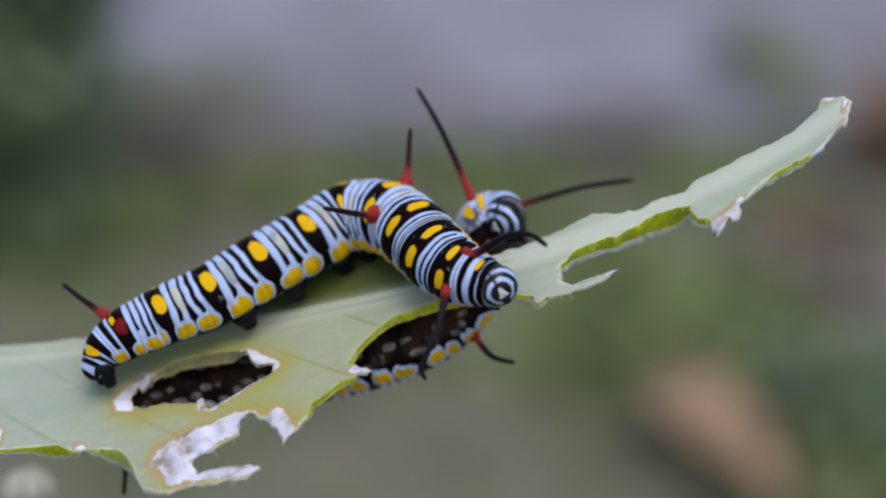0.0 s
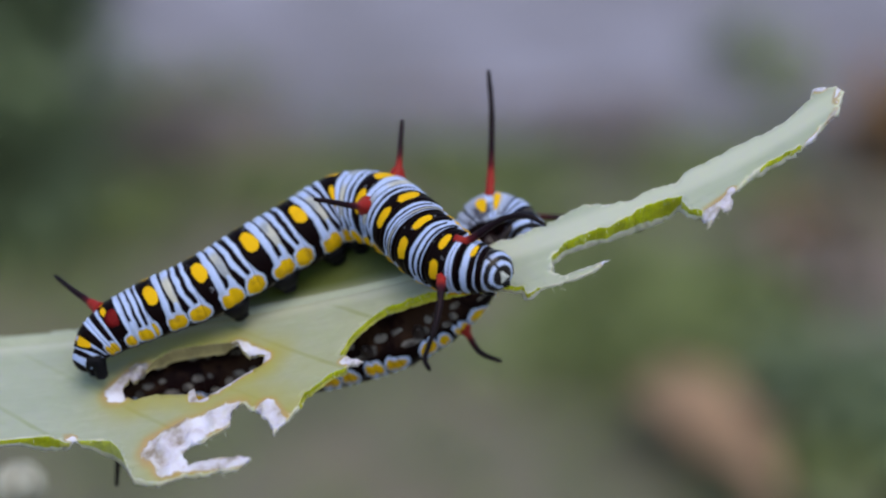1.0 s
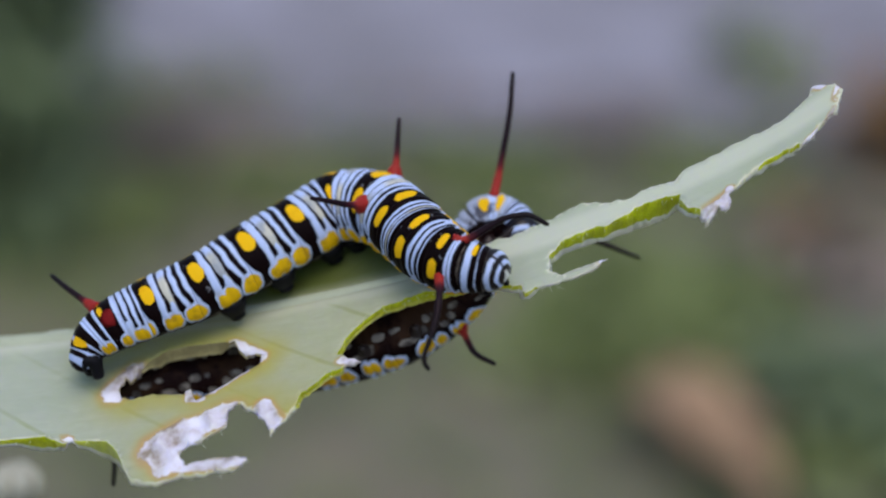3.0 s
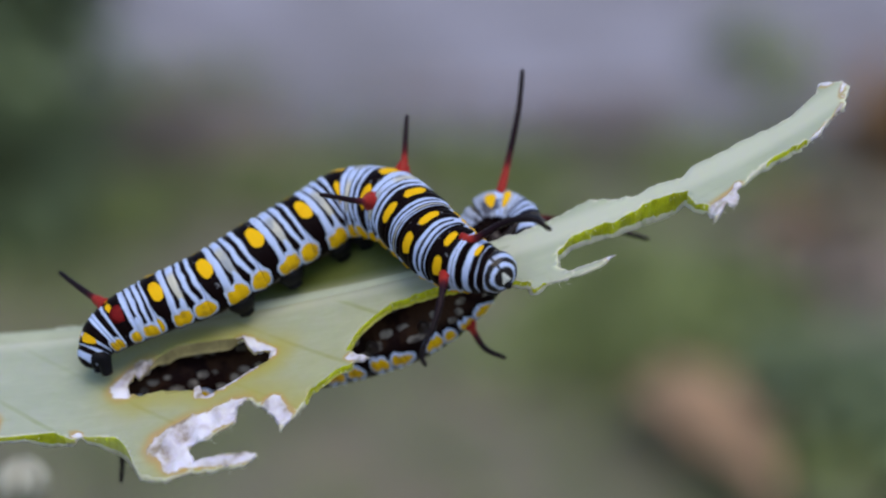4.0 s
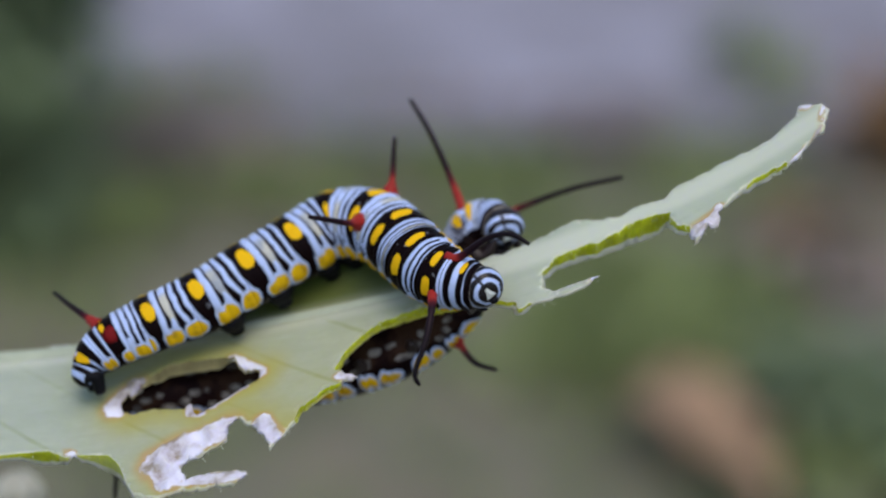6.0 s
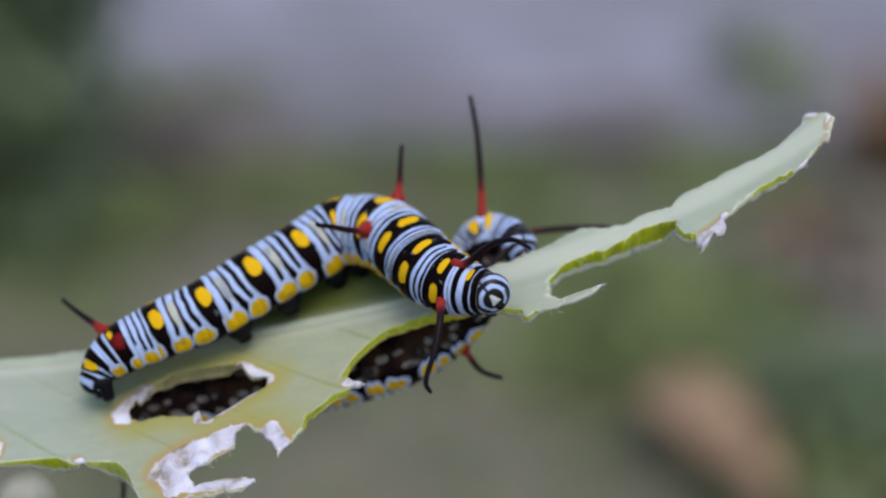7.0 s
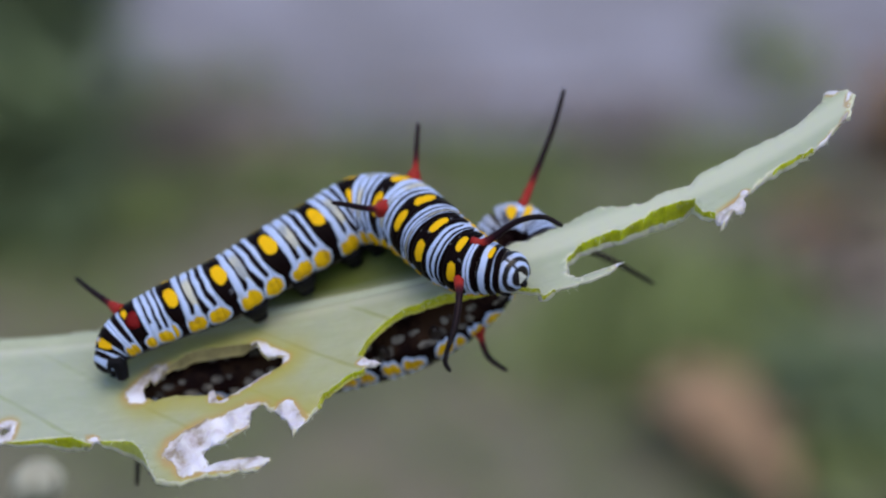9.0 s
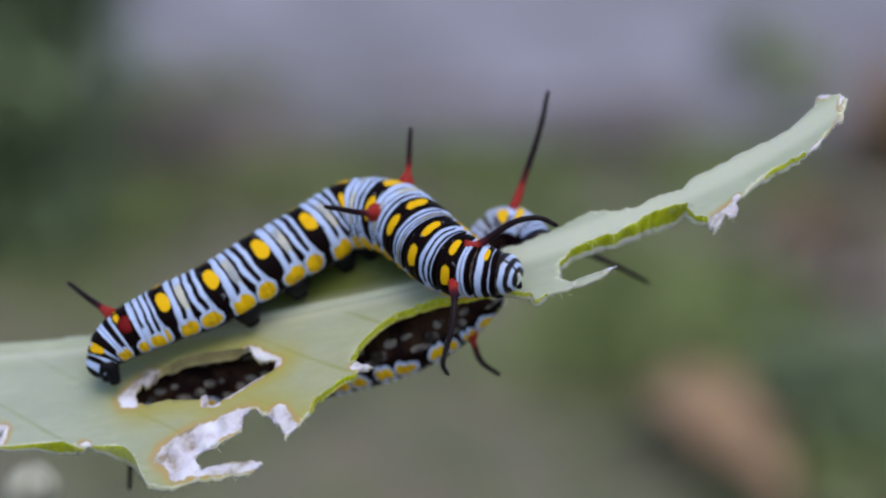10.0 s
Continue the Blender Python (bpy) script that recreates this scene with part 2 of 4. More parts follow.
BREAST_SKIN = skin_material("breast_skin", BREAST_STRIPES, (0.215, 0.165, 0.100, 0.108))
NECK_SKIN = skin_material("neck_skin", NECK_STRIPES, (0.215, 0.165, 0.105, 0.108))
PALE_SKIN = skin_material("pale_front_skin", FRONT_STRIPES, (0.205, 0.165, 0.118, 0.112), False, (0.35, 0.41, 0.58), 0.46, mottle=0.9)
PALE_BACK = skin_material("pale_back_skin", FRONT_STRIPES, ((0.66, 0.20, 0.075, 0.17), (0.36, 0.25, 0.09, 0.11)), False, (0.35, 0.41, 0.58), 0.46, mottle=0.85)
PALE_COLLAR = skin_material("pale_collar_skin", PALE_STRIPES, None, False, (0.012, 0.014, 0.030), 0.37)
HEAD, HORN, BLADE = head_material(), horn_material(), blade_material()
PITH = plain("cut_leaf_flesh", (0.47, 0.52, 0.018), 0.4, 500.0, 0.5, 0.6)
SCAR = plain("brown_healed_edge", (0.40, 0.34, 0.17), 0.7, 500.0, 0.45, 0.5)
LINING = plain("pale_green_underside", (0.50, 0.55, 0.14), 0.5, 300.0, 0.25, 0.4)
for flesh in (PITH, LINING):  # light glows through the wet tissue
    shader = flesh.node_tree.nodes["Principled BSDF"]
    shader.inputs["Subsurface Weight"].default_value = 1.0
    shader.inputs["Subsurface Radius"].default_value = (1.0, 1.0, 0.3)
    shader.inputs["Subsurface Scale"].default_value = 0.002
RIB = plain("pale_midrib", (0.40, 0.45, 0.35), 0.5, 200.0, 0.14, 0.3)
# a darker red than the feet of the other filaments
STUMP = plain("dark_red_filament", (0.150, 0.007, 0.009), 0.6, 700.0, 0.4, 0.4)
STUMP.node_tree.nodes["Principled BSDF"].inputs["Specular IOR Level"].default_value = 0.08
FUZZ = plain("white_down", (0.75, 0.77, 0.72), 0.8, 900.0, 0.1, 0.0)
LEG = plain("dark_leg", (0.003, 0.003, 0.006), 0.5, 800.0, 0.5, 0.4)
LEG.node_tree.nodes["Principled BSDF"].inputs["Specular IOR Level"].default_value = 0.15
MAROON = plain("maroon_leg", (0.012, 0.0048, 0.006), 0.5, 800.0, 0.5, 0.4)
FACE = plain("pale_face_plate", (0.62, 0.66, 0.66), 0.35, 900.0, 0.12, 0.2)
STEM = plain("green_stem", (0.20, 0.27, 0.12), 0.5, 90.0, 0.25, 0.3)


def mottled(name, colours, scale, rough=0.92):
    """Broad patches of three colours with grit on them."""
    n = Nodes(name, rough)
    grit = n.noise(scale * 40, 5.0)
    patch = n.math("ADD", n.math("MULTIPLY", n.noise(scale, 3.0, 0.5), 0.6), n.math("MULTIPLY", n.noise(scale * 0.3, 3.0, 0.5), 0.5))
    patch = n.math("SUBTRACT", patch, 0.05)
    colour = n.ramp(patch, tuple(zip((0.40, 0.50, 0.60), colours)))
    colour = n.mix(n.span(grit, 0.35, 0.75, 0.0, 0.45), colour, tuple(c * 0.55 for c in colours[1]))
    return n.done(colour, grit, 0.6, 0.003)


SOIL = mottled("dry_soil", ((0.105, 0.114, 0.070), (0.178, 0.172, 0.128), (0.228, 0.194, 0.152)), 7.0)
CONCRETE = mottled("grey_paving", ((0.185, 0.178, 0.205), (0.258, 0.250, 0.315), (0.395, 0.395, 0.515)), 3.4)
GRASS = plain("grass_blade", (0.180, 0.232, 0.080), 0.55, 11.0, 0.75, 0.2)
WEED = plain("weed_leaf", (0.175, 0.222, 0.085), 0.5, 12.0, 0.7, 0.3)
SHRUB = plain("dark_shrub_leaf", (0.165, 0.222, 0.120), 0.5, 14.0, 0.6, 0.3)
TAN = plain("tan_dead_leaf", (0.58, 0.405, 0.28), 0.8, 45.0, 0.35, 0.6)
RUST = plain("rust_dead_leaf", (0.30, 0.170, 0.070), 0.8, 45.0, 0.4, 0.6)
LITTER = plain("brown_leaf_litter", (0.27, 0.215, 0.200), 0.85, 14.0, 0.5, 0.5)
BUD = plain("pale_bud", (0.46, 0.46, 0.41), 0.6, 300.0, 0.25, 0.4)


# ---- mesh helpers ----
def mm(v):
    """Millimetres round FOCUS to metres in the space of a thing that stands at PIVOT."""
    return (Vector(v) - PIVOT) * MM


def thing(name, label, category, group="", kind=""):
    ob = new(name)
    ob.empty_display_size = 0.005
    return tagged(ob, label, category, group, kind)


def part(name, bm, material, parent, label="", smooth=True):
    """Links a bmesh as one mesh object under a thing or under a part."""
    mesh = bpy.data.meshes.new(name)
    bm.normal_update()
    bm.to_mesh(mesh)
    bm.free()
    for m in material if isinstance(material, (list, tuple)) else (material,):
        mesh.materials.append(m)
    for p in mesh.polygons:
        p.use_smooth = smooth
    ob = new(name, mesh)
    ob.parent = parent
    return tagged(ob, label) if label else ob


def tube(bm, points, radii, sides=12, flat=1.0, uv=None, cap=True):
    """A round tube through points (metres); U runs from foot to tip."""
    uv_layer = bm.loops.layers.uv.verify()
    points = [Vector(p) for p in points]
    rings, across = [], None
    for i, (p, r) in enumerate(zip(points, radii)):
        way = (points[min(i + 1, len(points) - 1)] - points[max(i - 1, 0)]).normalized()
        if across is None:
            across = way.orthogonal().normalized()
        across = (across - way * across.dot(way)).normalized()
        other = way.cross(across)
        rings.append([bm.verts.new(p + r * (math.cos(a) * across + flat * math.sin(a) * other))
                      for a in (2 * math.pi * k / sides for k in range(sides))])
    last = len(points) - 1
    for i in range(last):
        for k in range(sides):
            f = bm.faces.new((rings[i][k], rings[i][(k + 1) % sides], rings[i + 1][(k + 1) % sides], rings[i + 1][k]))
            for loop, at in zip(f.loops, ((i, k), (i, k + 1), (i + 1, k + 1), (i + 1, k))):
                loop[uv_layer].uv = (at[0] / last, at[1] / sides)
    if cap:
        for ring, at in ((rings[0][::-1], 0.0), (rings[-1], 1.0)):
            for loop in bm.faces.new(ring).loops:
                loop[uv_layer].uv = (at, 0.5)
    return rings


def glide(points, count):
    """count points on a smooth curve through points."""
    points = [Vector(p) for p in points]
    made = []
    for i in range(count):
        x = i / (count - 1) * (len(points) - 1)
        k = min(int(x), len(points) - 2)
        made.append(spline(points, k, x - k))
    return made


def spline(points, k, f):
    """Catmull-Rom between points k and k + 1; the ends run on straight."""
    b, c = points[k], points[k + 1]
    a = points[k - 1] if k > 0 else b + (b - c)
    d = points[k + 2] if k + 2 < len(points) else c + (c - b)
    return 0.5 * (2 * b + (c - a) * f + (2 * a - 5 * b + 4 * c - d) * f * f + (3 * b - a - 3 * c + d) * f ** 3)


# ---- caterpillars ----
# segment, centre, radius, way of the back
STRIPED_ABOVE = (
    ("tail", (-29.15, 2.5, -9.9), 1.34, (-0.72, -0.28, 0.63)),
    ("A9", (-28.45, 3.1, -8.75), 1.91, (-0.57, -0.28, 0.77)),
    ("A8", (-26.75, 3.7, -7.5), 2.35, (-0.37, -0.24, 0.90)),
    ("A7", (-23.5, 4.5, -6.1), 2.64, (-0.30, -0.24, 0.92)),
    ("A6", (-19.45, 5.55, -4.6), 2.89, (-0.33, -0.23, 0.92)),
    ("A5", (-15.45, 7.2, -2.55), 3.01, (-0.35, -0.22, 0.91)),
    ("A4", (-11.5, 9.15, -0.7), 3.09, (-0.35, -0.23, 0.91)),
    ("A3", (-8.0, 10.6, 1.1), 3.11, (-0.30, -0.35, 0.89)),
    ("A2", (-4.5, 8.7, 1.55), 3.12, (-0.31, -0.42, 0.85)),
    ("A1", (-2.2, 5.7, 0.8), 3.05, (-0.35, -0.50, 0.80)),
    ("T3", (-0.5, 3.0, -0.3), 2.96, (-0.51, -0.62, 0.60)),
    ("T2", (1.4, 0.7, -1.15), 2.64, (-0.53, -0.69, 0.49)),
    ("T1", (3.0, -0.6, -1.5), 2.16, (-0.48, -0.78, 0.39)),
    ("head", (4.4, -1.5, -1.75), 1.66, (-0.43, -0.45, 0.80)),
)
STRIPED_BELOW = (
    ("tail", (-29.4, 6.9, -14.7), 1.38, (0.10, 0.84, -0.53)),
    ("A9", (-27.4, 7.0, -14.3), 1.98, (0.10, 0.84, -0.53)),
    ("A8", (-23.9, 8.00, -13.92), 2.47, (0.10, 0.84, -0.53)),
    ("A7", (-19.5, 9.20, -13.56), 2.82, (0.10, 0.84, -0.53)),
    ("A6", (-15.0, 8.90, -12.81), 2.90, (0.10, 0.84, -0.53)),
    ("A5", (-10.5, 8.30, -11.86), 2.94, (0.12, 0.75, -0.65)),
    ("A4", (-6.5, 8.10, -10.81), 2.93, (0.12, 0.75, -0.65)),
    ("A3", (-2.9, 7.90, -9.41), 2.92, (0.12, 0.75, -0.65)),
    ("A2", (0.0, 8.80, -7.78), 2.94, (0.06, 0.80, -0.60)),
    ("A1", (2.2, 9.0, -5.4), 2.96, (-0.05, 0.90, -0.42)),
    ("T3", (3.2, 10.6, -2.8), 2.88, (-0.55, 0.75, 0.30)),
    ("T2", (4.2, 11.0, 0.4), 2.16, (-0.45, 0.12, 0.88)),
    ("T1", (6.0, 10.6, 1.0), 2.02, (-0.25, 0.02, 0.97)),
    ("head", (7.2, 9.6, 0.9), 1.66, (-0.10, -0.20, 0.97)),
)
# filaments: segment, then points out to the tip
UPPER_HORNS = (
    (11, (1.6, 0.0, 0.2), (2.7, -1.0, 0.9), (5.1, -2.3, 2.6), (7.0, -3.4, 3.0), (8.3, -4.4, 2.3)),
    (11, (-0.2, -2.1, -2.0), (0.0, -3.8, -2.7), (-0.7, -5.4, -4.6), (-1.8, -6.5, -6.8), (-1.5, -6.7, -7.8)),
    (8, (-3.1, 9.9, 4.2), (-3.0, 10.2, 5.4), (-2.9, 11.2, 7.2), (-2.8, 12.2, 8.7)),
    (8, (-6.0, 5.3, 2.7), (-7.0, 3.7, 3.1), (-8.6, 2.6, 3.7), (-9.8, 2.1, 4.0)),
    (2, (-28.2, 3.6, -5.9), (-29.4, 4.7, -5.5), (-31.2, 6.4, -4.9), (-32.9, 8.2, -4.3)),
    (2, (-26.64, 2.0, -6.25), (-26.62, 1.68, -6.06)),
)
LOWER_HORNS = (
    (11, (3.7, 10.7, 2.2), (3.15, 12.2, 4.4), (1.8, 13.8, 8.9), (0.4, 14.7, 12.3)),
    (11, (5.6, 13.5, 0.3), (9.0, 13.7, 1.15), (13.4, 13.9, 1.95), (18.1, 14.1, 2.2)),
    (8, (2.5, 7.6, -8.3), (3.1, 7.2, -9.2), (4.3, 6.8, -10.5), (6.2, 6.7, -11.1)),
    (8, (-0.7, 9.6, -8.4), (-1.0, 11.2, -8.8), (-1.8, 13.4, -9.6), (-2.8, 15.8, -10.6)),
    (2, (-27.1, 7.3, -17.1), (-27.7, 6.8, -19.0), (-27.8, 5.7, -21.2), (-27.9, 5.3, -22.7)),
    (2, (-26.0, 9.8, -16.8), (-27.0, 12.5, -18.5), (-28.2, 15.2, -20.1)),
)
SPOT = 0.21  # where a segment's yellow spots lie along it


class Course:
    """The centre line of a body, from tail to head."""

    def __init__(self, plan):
        self.plan = plan
        self.centres = [Vector(p[1]) for p in plan]
        self.backs = [Vector(p[3]) for p in plan]
        self.radii = [p[2] for p in plan]

    def at(self, x):
        k = max(0, min(int(math.floor(x)), len(self.centres) - 2))
        f = x - k
        if f < 0 or f > 1:
            e = 0.0 if f < 0 else 1.0
            here = spline(self.centres, k, e)
            slope = (spline(self.centres, k, e + 0.01) - spline(self.centres, k, e - 0.01)) / 0.02
            return here + slope * (f - e)
        return spline(self.centres, k, f)

    def frame_at(self, x):
        way = (self.at(x + 0.05) - self.at(x - 0.05)).normalized()
        k = max(0, min(int(math.floor(x)), len(self.backs) - 2))
        f = max(0.0, min(1.0, x - k))
        back = self.backs[k].lerp(self.backs[k + 1], f)
        back = (back - way * back.dot(way)).normalized()
        return self.at(x), way, back, way.cross(back)

    def radius(self, x):
        return float(np.interp(x, range(len(self.radii)), self.radii))

    def surface(self, x, turn, out=0.0):
        """A point of the skin, turn degrees round from the back."""
        p, way, back, side = self.frame_at(x)
        a = radians(turn)
        return p + (self.radius(x) + out) * (math.cos(a) * back + math.sin(a) * side)


FOLDS = ((0.0, 0.985), (0.08, 1.0), (0.21, 1.014), (0.33, 0.985), (0.41, 1.026), (0.505, 0.972), (0.60, 1.022), (0.69, 0.972),
         (0.77, 1.020), (0.862, 0.972), (0.95, 1.018), (1.0, 0.972), (1.05, 0.90))
LOBES = ((-0.065, 0.16), (0.48, 0.16), (0.935, 0.16))  # where the flank swells, and how far


def along(i, u, pale):
    """How far along the stripe pattern: tail and collar have stripes alone, the front rings a broad black band."""
    if i == 0:
        return (u + 0.62) / 1.67
    if i == 12:
        return 0.36 + 0.60 * u
    if i in pale:
        return 0.08 + 0.92 * u
    if i >= 7:
        return u * 0.80 if u < 0.48 else 0.384 + (u - 0.48) * 1.184
    return u


def segment_mesh(course, i, pale, rings=34, sides=44):
    """One body ring, with its folds; the front rim tucks into the next ring."""
    bm = bmesh.new()
    uv_layer = bm.loops.layers.uv.verify()
    grid, at = [], []
    low, high = -0.0, 1.05
    if i == 0:
        low = -0.62
    if i == 12:
        high = 0.98
    us = [low + (high - low) * k / (rings - 1) for k in range(rings)]
    for u in us:
        p, way, back, side = course.frame_at(i - SPOT + u)
        r = course.radius(i - SPOT + u)
        fold = float(np.interp(u, [f[0] for f in FOLDS], [f[1] for f in FOLDS]))
        lobe = 0.012 + 0.085 * sum(math.exp(-((u - c) / d) ** 2) for c, d in LOBES)
        if i == 0 and u < 0.25:
            r *= math.sqrt(max(0.0008, 1 - ((0.25 - u) / 0.87) ** 2))
        ring = []
        for k in range(sides):
            a = 2 * math.pi * k / sides - math.pi
            round_ = 1 + (fold - 1) * (1.0 if abs(a) < 1.9 else 0.5)
            round_ *= 1 - 0.10 * max(0.0, -math.cos(a)) ** 2          # flatter belly
            round_ *= 1 + lobe * math.exp(-((abs(a) - 1.98) / 0.26) ** 2)  # the swollen fold along the flank
            d = math.cos(a) * back + math.sin(a) * side
            jitter = 0.012 * noise.noise((p + r * d) * 0.9)
            ring.append(bm.verts.new(mm(p + r * (round_ + jitter) * d)))
        grid.append(ring)
    for j in range(rings - 1):
        for k in range(sides):
            f = bm.faces.new((grid[j][k], grid[j][(k + 1) % sides], grid[j + 1][(k + 1) % sides], grid[j + 1][k]))
            for loop, (jj, kk) in zip(f.loops, ((j, k), (j, k + 1), (j + 1, k + 1), (j + 1, k))):
                loop[uv_layer].uv = (along(i, us[jj], pale), 2 * kk / sides - 1)
    for ring in (grid[0][::-1], grid[-1]):
        for loop in bm.faces.new(ring).loops:
            loop[uv_layer].uv = (0.1, 0.9)
    bmesh.ops.recalc_face_normals(bm, faces=bm.faces)
    return bm


def head_frame(course, aim):
    way = Vector(aim).normalized()
    back = course.backs[13]
    back = (back - way * back.dot(way)).normalized()
    return course.centres[13], way, back, way.cross(back)


def head_mesh(course, aim):
    """Rounded head capsule with a shallow cleft between its two lobes."""
    p, way, back, side = head_frame(course, aim)
    r = course.radii[13]
    bm = bmesh.new()
    uv_layer = bm.loops.layers.uv.verify()
    rows, sides, grid = 22, 40, []
    for j in range(1, rows):
        theta = math.pi * j / rows
        ring = []
        for k in range(sides):
            a = 2 * math.pi * k / sides
            d = math.cos(theta) * 0.88 * way + math.sin(theta) * (math.cos(a) * 1.04 * back + math.sin(a) * 1.08 * side)
            cleft = 1 - 0.05 * math.exp(-(math.sin(a) / 0.16) ** 2) * max(0.0, math.cos(a)) * math.sin(theta)
            ring.append(bm.verts.new(mm(p + r * cleft * d)))
        grid.append(ring)
    for j in range(rows - 2):
        for k in range(sides):
            f = bm.faces.new((grid[j][k], grid[j + 1][k], grid[j + 1][(k + 1) % sides], grid[j][(k + 1) % sides]))
            for loop, (jj, kk) in zip(f.loops, ((j, k), (j + 1, k), (j + 1, k + 1), (j, k + 1))):
                loop[uv_layer].uv = ((jj + 1) / rows, kk / sides)
    for tip, ring, at in ((mm(p + 0.88 * r * way), grid[0], 0.0), (mm(p - 0.88 * r * way), grid[-1], 1.0)):
        v = bm.verts.new(tip)
        for k in range(sides):
            for loop in bm.faces.new((v, ring[k], ring[(k + 1) % sides])).loops:
                loop[uv_layer].uv = (at, 0.5)
    bmesh.ops.recalc_face_normals(bm, faces=bm.faces)
    return bm


def face_parts(course, head, aim):
    """The pale three-cornered plate of the face, with the mouth below it and eye dots beside."""
    p, way, back, side = head_frame(course, aim)
    r = course.radii[13]

    def skin(x, y, out):
        d = (way + x * side + y * back).normalized()
        flat = Vector((d.dot(way) * 0.88, d.dot(back) * 1.04, d.dot(side) * 1.08))
        return mm(p + (r + out) * (flat[0] * way + flat[1] * back + flat[2] * side))

    bm = bmesh.new()
    corners = ((-0.25, -0.26), (0.25, -0.26), (0.06, 0.27), (-0.06, 0.27))
    low = [bm.verts.new(skin(x * 1.12, y * 1.12, -0.10)) for x, y in corners]
    high = [bm.verts.new(skin(x, y, 0.10)) for x, y in corners]
    crown = bm.verts.new(skin(0, -0.05, 0.14))
    for k in range(4):
        bm.faces.new((high[k], high[(k + 1) % 4], crown))
    for k in range(4):
        bm.faces.new((low[k], low[(k + 1) % 4], high[(k + 1) % 4], high[k]))
    bmesh.ops.recalc_face_normals(bm, faces=bm.faces)
    part("face_plate", bm, FACE, head, "pale three-cornered face plate", False)
    bm = bmesh.new()
    tube(bm, [skin(0, -0.62, -0.25), skin(0, -0.66, 0.10), skin(0, -0.70, 0.28)], (0.5 * MM, 0.42 * MM, 0.2 * MM), 12, 0.7)
    part("mouthparts", bm, LEG, head, "dark shiny mouthparts")
    for sign in (-1, 1):
        for k in range(3):
            bm = bmesh.new()
            bmesh.ops.create_icosphere(bm, subdivisions=2, radius=0.10 * MM,
                                       matrix=Matrix.Translation(skin(sign * (0.72 + 0.07 * k), -0.52 + 0.17 * k, 0.0)))
            part("eye", bm, LEG, head)


def horn(points, thick, parent, i, red=1.45):
    """A fleshy filament from the back of a segment, through points to its tip; one that points at the camera is a short
    red stump.
    """
    stump = len(points) < 3
    cone = 1.5 if i == 11 else 3.3 if i == 8 else 2.2
    fine = glide(points, 120)
    gone = np.cumsum([0.0] + [(b - a).length for a, b in zip(fine, fine[1:])])
    path = [fine[int(np.searchsorted(gone, gone[-1] * k / 25 - 1e-9))] for k in range(25)] + [fine[-1]]
    radii = []
    for k in range(26):
        f = k / 25
        if stump:
            r = 0.88 * math.sqrt(max(0.02, 1 - f ** 2.5))
        elif f < 0.24:
            r = thick * (cone - (cone - 1.04) * f / 0.24)
        else:
            r = thick * (1.04 - 0.40 * (f - 0.24) / 0.76)
        radii.append(r * MM * (1 + 0.05 * math.sin(k * 2.1)))
    radii[-1] *= 0.6
    bm = bmesh.new()
    tube(bm, [mm(p) for p in path], radii, 14)
    layer = bm.loops.layers.uv.verify()
    for f in bm.faces:
        for loop in f.loops:
            loop[layer].uv.x *= red if i == 11 else 0.72 if i == 8 else 1.1
    return part("filament", bm, STUMP if stump else HORN, parent, "short dark red stump of a filament" if stump else "black filament with a red foot")


